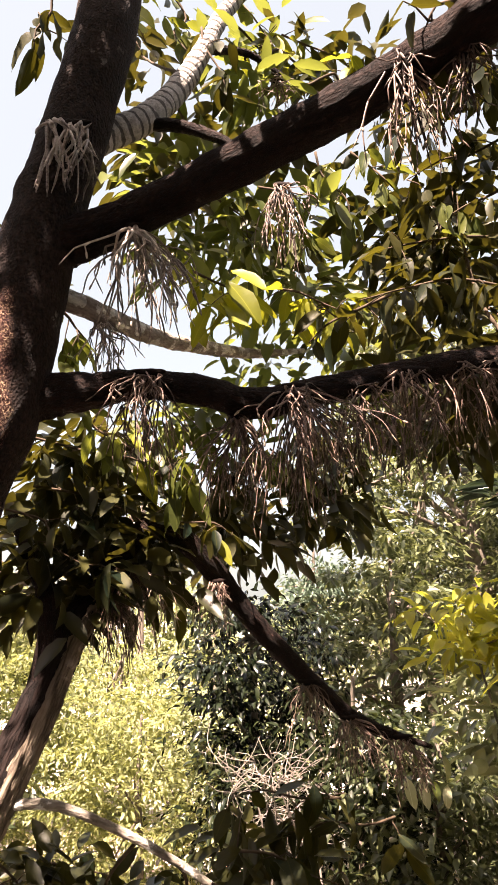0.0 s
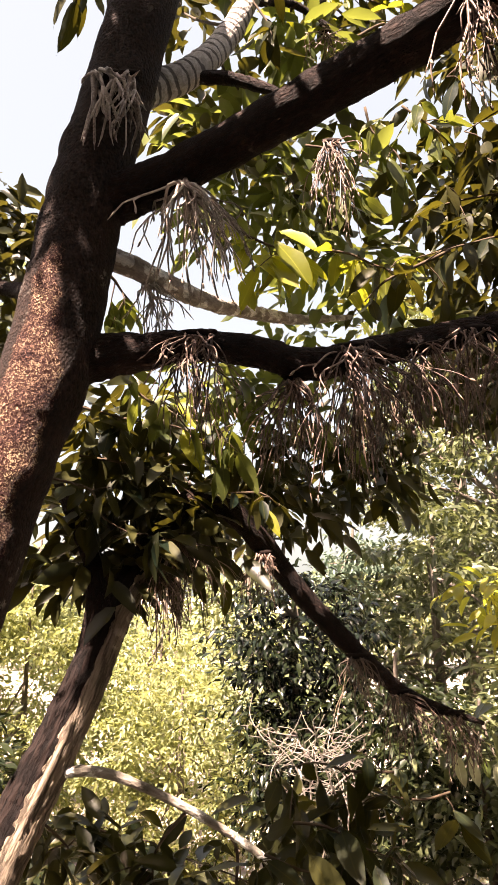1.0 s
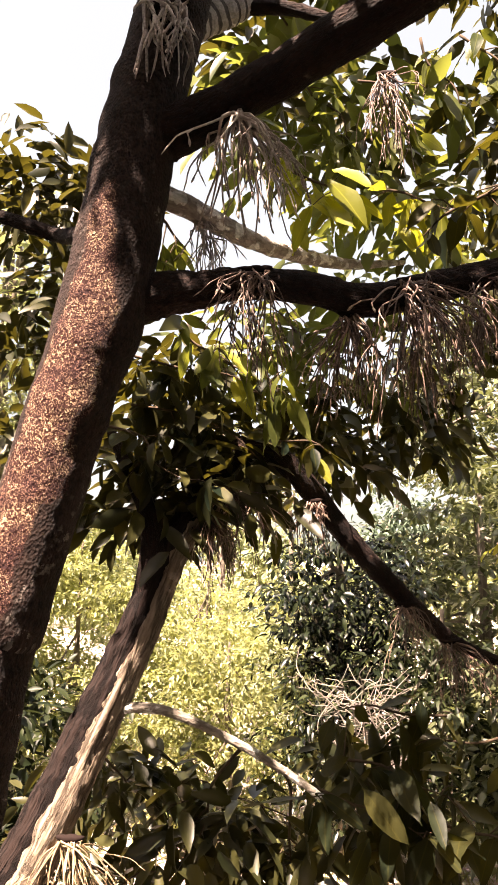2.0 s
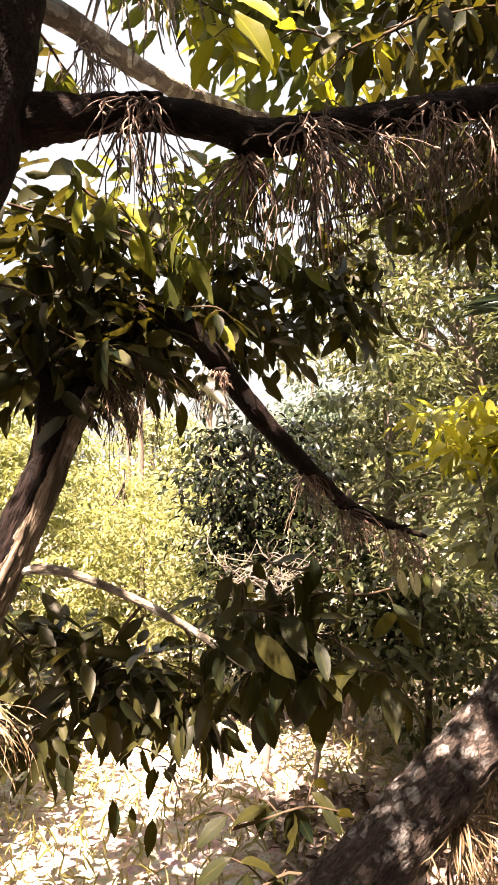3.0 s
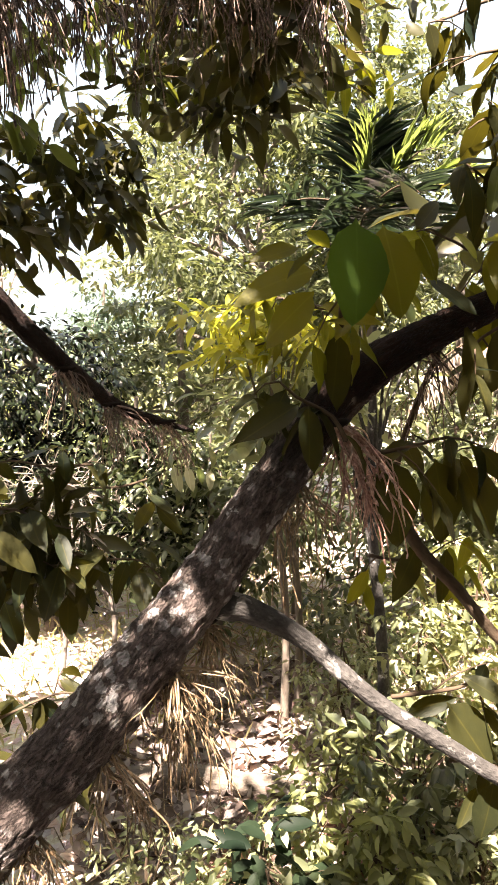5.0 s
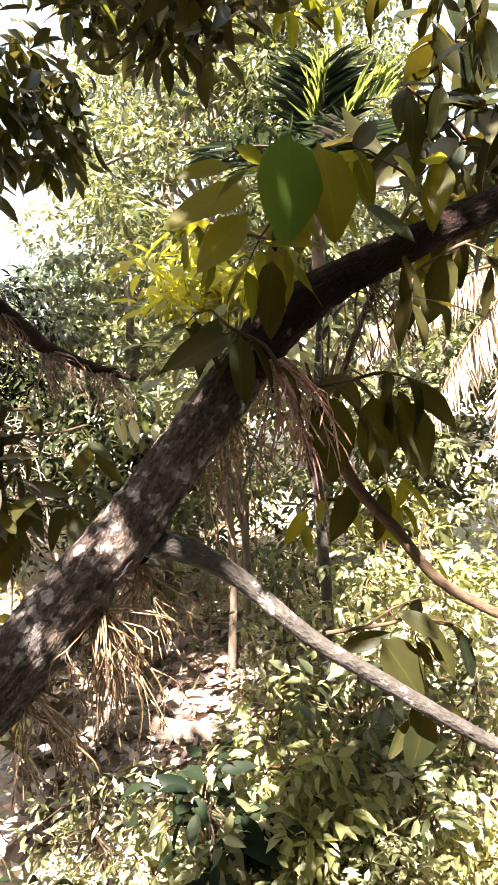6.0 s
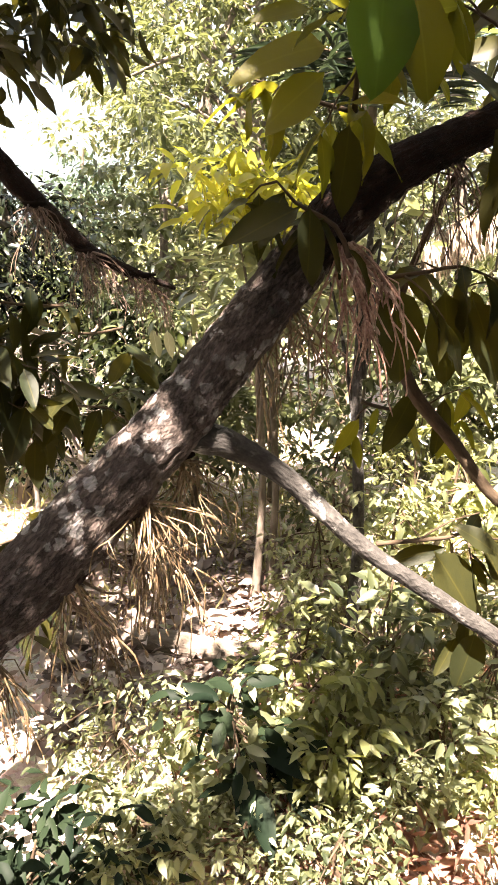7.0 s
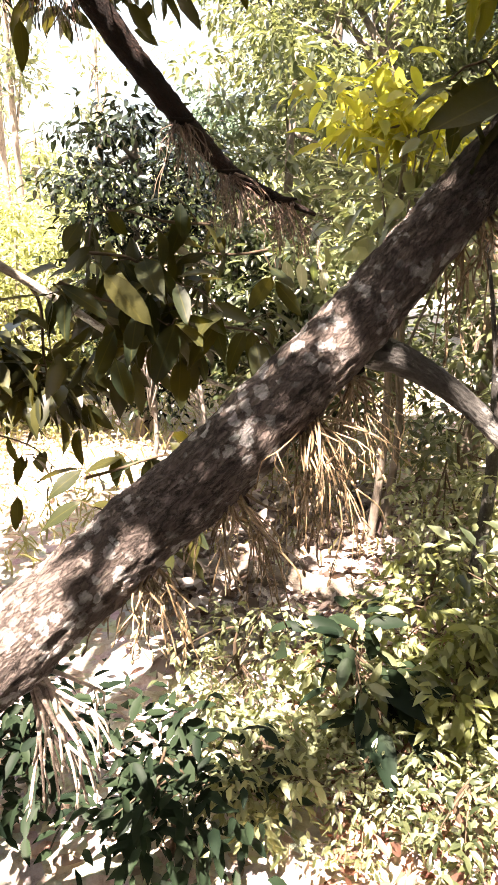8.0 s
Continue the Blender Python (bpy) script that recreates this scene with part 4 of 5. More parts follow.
crown_part(first, (0.862, 2.4, 4.44), (0.14, 0.15, 0.14), 4, 11, 0.15, crown_leaf, 330, 0.09)
crown_part(first, (0.841, 2.5, 4.108), (0.14, 0.15, 0.14), 9, 11, 0.15, crown_leaf, 331, 0.09)
crown_part(first, (0.954, 2.2, 4.896), (0.14, 0.15, 0.14), 10, 11, 0.15, crown_leaf, 332, 0.09)
crown_part(first, (0.746, 2.7, 4.445), (0.14, 0.15, 0.14), 9, 11, 0.15, crown_leaf, 333, 0.09)

crown_part(first, (0.754, 2.3, 3.61), (0.13, 0.14, 0.12), 8, 11, 0.15, crown_leaf, 340, 0.08)
crown_part(first, (0.963, 2.3, 3.671), (0.13, 0.14, 0.12), 8, 11, 0.15, crown_leaf, 341, 0.08)
crown_part(first, (0.945, 2.4, 3.496), (0.13, 0.14, 0.12), 8, 11, 0.15, crown_leaf, 342, 0.08)
# unseen boughs added to carry the light-blocking crown over the clearing
limb("limb", first, [(-0.62, 1.93, 6.0, 0.06), (-1.7, 1.2, 6.5, 0.055), (-2.1, -0.5, 6.4, 0.05), (-1.2, -2.2, 6.1, 0.04), (0.3, -4.2, 6.2, 0.02)], limb_bark, "", 0.1, 14, 0.04, 23.0, 0.15)
limb("limb", first, [(-1.55, -1.65, 6.22, 0.03), (1.0, -1.8, 6.25, 0.03), (3.0, -1.1, 6.1, 0.024), (4.4, -0.6, 5.9, 0.012)], limb_bark, "", 0.1, 12, 0.05, 24.0, 0.15)
limb("limb", first, [(-2.1, -0.4, 6.4, 0.03), (-2.7, -0.9, 6.1, 0.03), (-3.9, -1.3, 5.7, 0.015)], limb_bark, "", 0.1, 12, 0.05, 25.0, 0.15)
limb("limb", first, [(-1.2, -2.2, 6.1, 0.03), (1.2, -2.8, 6.1, 0.025), (2.8, -3.4, 6.0, 0.012)], limb_bark, "", 0.1, 12, 0.05, 26.0, 0.15)
limb("limb", first, [(-1.22, -2.2, 6.1, 0.03), (-1.8, -3.0, 6.1, 0.025), (-2.8, -3.6, 6.0, 0.012)], limb_bark, "", 0.1, 12, 0.05, 27.0, 0.15)

# unseen leafy branches added overhead to cast shade on limbs and leaves
shade_branch(first, [(-0.68, 0.28, 4.5), (-0.6, 0.32, 4.52), (-0.5, 0.38, 4.5)], 15, 16, 0.12, crown_leaf, 303, 0.045)
shade_branch(first, [(-0.22, 0.49, 4.5), (0.05, 0.6, 4.52), (0.35, 0.72, 4.5)], 20, 16, 0.12, crown_leaf, 306, 0.05)
shade_branch(first, [(-1.21, 0.82, 5.8), (-1.13, 0.88, 5.8), (-0.97, 0.99, 5.8), (-0.75, 1.15, 5.8)], 30, 16, 0.11, crown_leaf, 304, 0.045)
shade_branch(first, [(-0.95, 1.05, 4.9), (-0.62, 1.13, 4.9), (-0.3, 1.2, 4.9)], 17, 16, 0.13, crown_leaf, 307, 0.09)
shade_branch(first, [(0.15, 0.43, 4.9), (0.45, 0.6, 4.9), (0.8, 0.75, 4.9)], 30, 16, 0.13, crown_leaf, 308, 0.1)
shade_branch(first, [(-2.15, 1.4, 5.5), (-1.75, 1.5, 5.5), (-1.35, 1.55, 5.5)], 30, 16, 0.13, crown_leaf, 309, 0.13)
shade_branch(first, [(-0.1, 1.25, 4.9), (0.2, 1.3, 4.9), (0.55, 1.35, 4.9)], 14, 16, 0.13, crown_leaf, 311, 0.08)
# sprays high up between the trunk and the upper limbs, some in sunlit leaf colours
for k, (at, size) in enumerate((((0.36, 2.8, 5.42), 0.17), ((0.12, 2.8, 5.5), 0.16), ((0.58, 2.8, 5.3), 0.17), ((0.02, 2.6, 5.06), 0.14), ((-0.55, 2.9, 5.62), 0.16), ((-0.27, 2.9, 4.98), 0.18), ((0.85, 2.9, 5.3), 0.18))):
    crown_part(first, at, (size, size, size), 7, 9, 0.16, crown_lit if k % 2 else crown_leaf, 310 + k, 0.1)

# thin twigs that carry the sprays
def twig(tree, a, b, seed):
    rng = random.Random(seed)
    a, b = Vector(a), Vector(b)
    m1, m2 = (a.lerp(b, f) + Vector((rng.uniform(-0.05, 0.05), rng.uniform(-0.05, 0.05), rng.uniform(-0.02, 0.06))) for f in (0.35, 0.7))
    limb("twig", tree, [(*a, 0.008), (*m1, 0.0065), (*m2, 0.005), (*b, 0.003)], twig_bark, "", 0.1, 8, 0.02, seed)
    for k in range(3):
        tip = b + Vector((rng.uniform(-0.16, 0.16), rng.uniform(-0.14, 0.14), rng.uniform(-0.14, 0.1)))
        limb("twig", tree, [(*m2.lerp(b, k * 0.3), 0.004), (*m2.lerp(tip, 0.6), 0.003), (*tip, 0.002)], twig_bark, "", 0.1, 6, 0.03, seed + k)


for k, (a, b) in enumerate((((0.1, 2.5, 5.17), (0.36, 2.8, 5.42)), ((-0.1, 2.42, 5.28), (0.12, 2.8, 5.5)), ((0.3, 2.57, 5.09), (0.58, 2.8, 5.3)), ((0.05, 2.5, 5.2), (0.02, 2.6, 5.06)), ((-0.2, 2.25, 4.85), (-0.55, 2.9, 5.62)),
                            ((-0.22, 2.2, 4.8), (-0.27, 2.9, 4.98)), ((0.4, 2.6, 5.05), (0.85, 2.9, 5.3)))):
    twig(first, a, b, 400 + k)
for k, b in enumerate(((0.862, 2.4, 4.44), (0.841, 2.5, 4.108), (0.754, 2.3, 3.61), (0.963, 2.3, 3.671), (0.945, 2.4, 3.496))):
    twig(first, (0.9 + 0.07 * k, 2.02, 3.535), b, 410 + k)
for k, (a, b) in enumerate((((-0.4, 2.655, 1.95), (-0.561, 2.95, 1.562)), ((-0.25, 2.68, 1.87), (-0.23, 2.9, 1.463)), ((-0.97, 2.6, 1.95), (-0.934, 3.1, 1.66)), ((-1.1, 2.5, 1.6), (-0.853, 2.7, 1.393)))):
    twig(second, a, b, 420 + k)
# leaves that stand out singly
placed_leaf(first, (0.81, 1.40, 2.69), (0.80, 1.36, 2.48), broad, 6)
placed_leaf(first, (0.91, 1.48, 2.70), (0.94, 1.42, 2.50), olive, 6)
placed_leaf(first, (0.74, 1.50, 2.32), (0.73, 1.46, 2.18), dark, 3)
placed_leaf(first, (0.74, 1.55, 2.32), (0.58, 1.50, 2.25), dark, 0)
placed_leaf(first, (0.84, 1.56, 2.48), (0.81, 1.52, 2.31), dark, 3)
placed_leaf(first, (0.80, 1.60, 2.57), (0.66, 1.55, 2.46), olive, 3)
placed_leaf(first, (0.81, 1.60, 2.62), (0.61, 1.60, 2.58), olive, 1)
placed_leaf(first, (0.75, 1.55, 2.66), (0.63, 1.55, 2.63), olive, 0)
placed_leaf(first, (1.03, 1.50, 2.59), (1.10, 1.42, 2.51), dark, 3)
placed_leaf(first, (1.13, 1.50, 2.48), (1.14, 1.45, 2.33), dark, 1)
placed_leaf(first, (1.26, 1.50, 2.49), (1.15, 1.45, 2.34), dark, 3)
placed_leaf(first, (0.97, 1.58, 2.18), (1.00, 1.54, 1.97), dark, 6)
placed_leaf(first, (1.11, 1.60, 2.17), (1.13, 1.56, 1.96), dark, 6)
placed_leaf(first, (1.20, 1.62, 2.15), (1.27, 1.56, 1.96), dark, 6)
placed_leaf(first, (1.20, 1.60, 2.86), (1.21, 1.55, 2.71), dark, 1)
placed_leaf(first, (1.29, 1.60, 2.88), (1.24, 1.55, 2.75), mid, 0)
placed_leaf(first, (1.35, 1.60, 2.76), (1.26, 1.55, 2.65), dark, 0)
placed_leaf(first, (1.00, 1.50, 2.69), (1.07, 1.50, 2.77), dark, 1)
placed_leaf(first, (1.10, 1.50, 2.69), (1.13, 1.45, 2.63), lit, 0)
placed_leaf(first, (0.97, 1.48, 2.56), (0.99, 1.45, 2.51), lit, 0)
placed_leaf(first, (1.08, 1.50, 1.59), (1.17, 1.42, 1.44), dark, 6)
placed_leaf(first, (1.21, 1.50, 1.59), (1.26, 1.42, 1.49), dark, 1)
placed_leaf(first, (1.00, 1.55, 1.55), (1.11, 1.50, 1.60), dark, 0)
placed_leaf(first, (1.18, 1.45, 1.40), (1.13, 1.42, 1.27), dark, 6)
placed_leaf(first, (1.15, 1.48, 1.37), (1.08, 1.44, 1.30), dark, 0)
placed_leaf(first, (1.17, 1.78, 1.91), (1.08, 1.74, 1.76), dark, 1)
placed_leaf(first, (1.24, 1.75, 1.89), (1.20, 1.70, 1.75), dark, 0)
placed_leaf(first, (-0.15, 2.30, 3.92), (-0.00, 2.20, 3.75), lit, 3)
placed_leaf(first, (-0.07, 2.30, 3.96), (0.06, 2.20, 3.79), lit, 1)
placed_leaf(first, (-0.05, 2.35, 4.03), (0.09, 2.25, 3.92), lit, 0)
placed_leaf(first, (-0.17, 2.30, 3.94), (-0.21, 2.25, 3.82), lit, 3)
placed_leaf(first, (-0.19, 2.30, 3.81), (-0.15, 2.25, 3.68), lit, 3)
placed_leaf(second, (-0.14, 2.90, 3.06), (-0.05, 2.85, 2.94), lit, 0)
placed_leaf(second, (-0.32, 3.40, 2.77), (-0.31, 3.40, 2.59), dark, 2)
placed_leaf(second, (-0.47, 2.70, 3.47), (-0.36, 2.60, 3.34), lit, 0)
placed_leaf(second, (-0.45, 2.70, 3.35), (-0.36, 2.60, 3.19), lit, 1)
placed_leaf(second, (0.87, 3.96, 1.87), (0.89, 3.90, 1.72), pale_under, 3)
placed_leaf(second, (0.95, 3.96, 1.86), (0.96, 3.90, 1.72), pale_under, 3)
placed_leaf(second, (1.02, 3.96, 1.85), (1.02, 3.90, 1.76), mid, 3)
placed_leaf(second, (1.09, 3.96, 1.83), (1.06, 3.90, 1.72), pale_under, 3)
placed_leaf(second, (0.23, 2.43, 1.67), (0.22, 2.38, 1.52), dark, 3)
placed_leaf(second, (0.03, 2.40, 1.68), (0.07, 2.35, 1.54), dark, 3)
placed_leaf(second, (0.01, 2.30, 1.94), (0.13, 2.25, 1.80), dark, 3)
placed_leaf(second, (0.21, 2.30, 1.91), (0.24, 2.20, 1.82), dark, 0)
placed_leaf(second, (-0.12, 2.50, 1.92), (-0.04, 2.40, 1.99), dark, 3)
placed_leaf(second, (-0.57, 3.00, 1.06), (-0.54, 2.95, 0.92), dark, 2)
placed_leaf(second, (-0.49, 3.00, 1.03), (-0.47, 2.95, 0.94), dark, 2)
placed_leaf(second, (-0.40, 3.00, 0.98), (-0.41, 2.95, 0.84), dark, 0)

for tree in (first, second):
    for child in tree.children:
        child.matrix_parent_inverse = Matrix.Translation(-tree.location)

# ---- shrubs, saplings and trees behind ----
FOREST = "forest trees"
WILD = "broad-leaved forest tree with dense mottled sunlit foliage"
leafy_tree("forest_tree", (3.2, 9.2, 0), 6.5, (0, 0, 4.2), (1.9, 1.2, 2.8), 190, 80, 0.13, forest_leaf, far_bark, 0.12, 1, WILD, tight=0.22, group=FOREST)
leafy_tree("forest_tree", (4.7, 9.2, 0), 8.0, (0, 0, 4.6), (1.6, 1.2, 3.4), 170, 80, 0.13, forest_leaf, far_bark, 0.12, 2, WILD, tight=0.22, group=FOREST)
leafy_tree("forest_tree", (1.7, 7.8, 0), 3.6, (0, 0, 2.3), (1.0, 0.9, 1.4), 80, 60, 0.12, forest_leaf, far_bark, 0.06, 3, WILD, tight=0.18, group=FOREST)
leafy_tree("forest_tree", (7.2, 10.5, 0), 5.5, (0, 0, 3.0), (2.0, 1.4, 2.2), 120, 60, 0.14, forest_leaf, far_bark, 0.12, 4, WILD, tight=0.22, group=FOREST)
leafy_tree("forest_tree", (3.2, 12.0, 0), 8.5, (0, 0, 5.0), (2.2, 1.4, 3.8), 170, 70, 0.16, forest_leaf, far_bark, 0.14, 21, WILD, tight=0.3, group=FOREST)
leafy_tree("forest_tree", (6.2, 12.5, 0), 6.5, (0, 0, 3.4), (2.4, 1.4, 2.6), 150, 70, 0.16, forest_leaf, far_bark, 0.14, 22, WILD, tight=0.3, group=FOREST)
leafy_tree("forest_tree", (10.5, 12.0, 0), 6.0, (0, 0, 3.0), (2.6, 1.8, 2.4), 120, 60, 0.18, forest_leaf, far_bark, 0.14, 23, WILD, tight=0.3, group=FOREST)
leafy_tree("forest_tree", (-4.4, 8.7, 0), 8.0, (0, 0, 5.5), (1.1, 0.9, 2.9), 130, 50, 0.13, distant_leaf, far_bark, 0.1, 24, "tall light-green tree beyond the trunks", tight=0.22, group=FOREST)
leafy_tree("forest_tree", (0.98, 9.4, 0), 3.6, (0, 0, 2.85), (0.42, 0.4, 0.7), 70, 40, 0.1, hazy_leaf, far_bark, 0.05, 25, "slim tree with blue-green leaf colour as if hazy", tight=0.14, group=FOREST)
# unseen trees added all round to cut the light from the horizon
AROUND = "added unseen tree that blocks light round the clearing"
for k, (x, y) in enumerate(((-6.8, 3.6), (-7.0, -0.8), (-5.6, -4.6), (-1.8, -6.0), (2.2, -6.0), (5.4, -4.4), (7.0, -0.8), (7.4, 3.6))):
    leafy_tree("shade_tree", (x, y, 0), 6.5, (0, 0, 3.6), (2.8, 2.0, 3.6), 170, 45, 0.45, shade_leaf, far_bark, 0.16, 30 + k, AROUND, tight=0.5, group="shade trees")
# the hollow's shade is painted by dark leaves on the next three
leafy_tree("forest_tree", (0.1, 6.8, 0), 2.8, (0, 0, 2.3), (0.75, 0.6, 0.75), 75, 48, 0.1, hollow_shade_leaf, far_bark, 0.06, 5, "glossy-leaved tree over a hollow, leaves darkened as in shade", tight=0.16, group=FOREST)
leafy_tree("bush", (0.2, 6.7, 0), 1.7, (0, 0, 1.1), (0.75, 0.5, 0.9), 90, 50, 0.09, hollow_shade_leaf, far_bark, 0.03, 65, "bush under a tree, leaves darkened for the hollow's shade", "bush", 0.2, "bushes")
leafy_tree("forest_tree", (0.95, 6.2, 0), 2.2, (0, 0, 1.25), (0.75, 0.6, 0.75), 100, 40, 0.1, shade_leaf, far_bark, 0.05, 6, "small broad-leaved tree, leaves darkened as in shade", tight=0.16, group=FOREST)
leafy_tree("sapling", (1.6, 4.25, 0), 2.78, (0.05, 0, 2.65), (0.5, 0.3, 0.25), 30, 12, 0.145, yellow_leaf, far_bark, 0.025, 7, "slender sapling with bright yellow-green leaves", tight=0.12)
leafy_tree("sapling", (1.75, 4.4, 0), 2.5, (0.1, 0, 2.15), (0.55, 0.4, 0.45), 30, 24, 0.15, shrub_leaf, far_bark, 0.025, 8, "slender sapling with glossy green leaves", tight=0.16)
leafy_tree("bush", (1.5, 5.7, 0), 1.9, (0, 0, 1.1), (0.6, 0.5, 0.9), 60, 45, 0.11, forest_leaf, far_bark, 0.03, 61, "leafy bush in dappled light", "bush", 0.18, "bushes")
leafy_tree("bush", (2.4, 6.2, 0), 2.2, (0, 0, 1.3), (0.7, 0.5, 1.0), 60, 45, 0.11, forest_leaf, far_bark, 0.03, 62, "leafy bush in dappled light", "bush", 0.18, "bushes")
leafy_tree("bush", (3.4, 5.4, 0), 1.9, (0, 0, 1.0), (0.7, 0.6, 0.95), 60, 45, 0.12, forest_leaf, far_bark, 0.03, 63, "leafy bush in dappled light", "bush", 0.18, "bushes")
leafy_tree("bush", (4.6, 6.0, 0), 2.4, (0, 0, 1.3), (0.9, 0.6, 1.1), 70, 45, 0.13, forest_leaf, far_bark, 0.03, 64, "leafy bush in dappled light", "bush", 0.2, "bushes")
BUSH = "sunlit yellow-green bush with fine leaves"
leafy_tree("bush", (-1.0, 7.0, 0), 1.8, (0, 0, 1.0), (1.0, 0.8, 1.0), 260, 60, 0.062, bush_leaf, far_bark, 0.03, 9, BUSH, "bush", 0.09, "bushes")
leafy_tree("bush", (-2.7, 7.4, 0), 2.8, (0, 0, 1.6), (1.2, 0.8, 1.5), 330, 60, 0.07, bush_leaf, far_bark, 0.03, 10, BUSH, "bush", 0.1, "bushes")
leafy_tree("bush", (-4.4, 8.0, 0), 3.2, (0, 0, 1.7), (1.3, 0.9, 1.7), 120, 50, 0.11, bush_leaf, far_bark, 0.03, 11, BUSH, "bush", 0.15, "bushes")
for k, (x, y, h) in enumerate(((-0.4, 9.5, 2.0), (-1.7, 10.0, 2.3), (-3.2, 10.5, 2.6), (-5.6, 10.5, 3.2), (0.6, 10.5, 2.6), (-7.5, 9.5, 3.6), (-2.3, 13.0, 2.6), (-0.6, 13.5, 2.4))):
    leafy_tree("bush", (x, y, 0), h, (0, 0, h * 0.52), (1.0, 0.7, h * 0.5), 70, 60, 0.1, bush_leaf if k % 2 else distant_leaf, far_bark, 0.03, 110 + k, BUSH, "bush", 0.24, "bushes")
leafy_tree("bush", (-2.4, 4.7, 0), 1.9, (0, 0, 1.25), (0.7, 0.6, 0.85), 50, 40, 0.13, shade_leaf, far_bark, 0.025, 12, "bush with leaves darkened for the shade of the trees", "bush", 0.2, "bushes")
SHRUB = "low shrub with glossy light-green leaves"
LEAF_SCALE = (0.58, 0.82, 0.7, 0.88, 0.62)
for k, (x, y, r, h, leaf) in enumerate(((0.5, 2.75, 0.32, 0.55, 0.08), (0.95, 2.55, 0.3, 0.6, 0.1), (1.35, 2.75, 0.3, 0.75, 0.09), (1.75, 2.75, 0.34, 0.9, 0.11), (2.1, 3.3, 0.42, 1.15, 0.12), (1.75, 3.6, 0.3, 0.9, 0.1),
                                        (2.6, 3.5, 0.45, 1.3, 0.12), (2.2, 2.5, 0.36, 0.85, 0.1), (1.5, 2.2, 0.3, 0.45, 0.07), (0.85, 2.1, 0.3, 0.4, 0.06), (2.9, 4.4, 0.55, 1.3, 0.12), (2.2, 4.3, 0.45, 1.2, 0.11),
                                        (3.3, 3.5, 0.5, 1.4, 0.13), (2.9, 2.9, 0.4, 1.1, 0.12), (2.0, 1.9, 0.3, 0.5, 0.08), (1.15, 1.95, 0.26, 0.42, 0.08), (1.75, 2.3, 0.28, 0.6, 0.09), (0.5, 2.2, 0.26, 0.45, 0.08), (1.35, 2.4, 0.22, 0.65, 0.1))):
    leafy_tree("shrub", (x, y, -0.05), h, (0, 0, h * 0.6), (r, r, h * 0.48), (52, 36, 46, 36, 52)[k % 5], 16, leaf * LEAF_SCALE[k % 5], (shrub_leaf, shrub_leaf, bush_leaf, forest_leaf)[k % 4], twig_bark, 0.012, 40 + k, SHRUB, "shrub", 0.05, "low shrubs")
# three plants whose shade lies in their leaf colour
leafy_tree("shrub", (0.16, 2.12, -0.05), 0.5, (0, 0, 0.34), (0.28, 0.24, 0.22), 34, 15, 0.085, teal_shade_leaf, twig_bark, 0.012, 58, "low shrub with broad blue-green leaves darkened as in shade", "shrub", 0.1, "low shrubs")
leafy_tree("shrub", (-0.35, 2.35, -0.05), 0.55, (0, 0, 0.35), (0.32, 0.27, 0.22), 32, 15, 0.085, teal_shade_leaf, twig_bark, 0.012, 57, "low shrub with broad blue-green leaves darkened as in shade", "shrub", 0.1, "low shrubs")
leafy_tree("shrub", (0.9, 2.45, -0.05), 0.7, (0, 0, 0.5), (0.2, 0.2, 0.2), 7, 9, 0.17, teal_shade_leaf, twig_bark, 0.012, 59, "young plant with broad green leaves darkened as in shade", "shrub", 0.07, "low shrubs")
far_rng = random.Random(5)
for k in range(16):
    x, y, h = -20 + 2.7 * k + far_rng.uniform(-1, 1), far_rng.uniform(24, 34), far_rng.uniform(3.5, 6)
    leafy_tree("distant_tree", (x, y, 0), h, (0, 0, h * 0.45), (h * 0.4, h * 0.3, h * 0.5), 70, 40, 0.34, distant_leaf, far_bark, 0.1, 70 + k, "distant tree with leaf colour paled for haze", tight=0.5, group="distant trees")
for k, x in enumerate((-2.5, -3.3, -1.0)):
    leafy_tree("slender_tree", (x, 17.0 + 3 * k, 0), 7.0, (0, 0, 5.2), (0.6, 0.6, 1.7), 18, 20, 0.2, forest_leaf, far_bark, 0.075, 90 + k, "slender bare-stemmed tree against the sky", tight=0.3, group="slender trees")
leafy_tree("slender_tree", (1.82, 3.3, 0), 2.6, (0.05, 0.1, 2.2), (0.3, 0.3, 0.4), 8, 14, 0.12, shrub_leaf, grey_bark, 0.032, 95, "thin straight grey-stemmed young tree", tight=0.12)


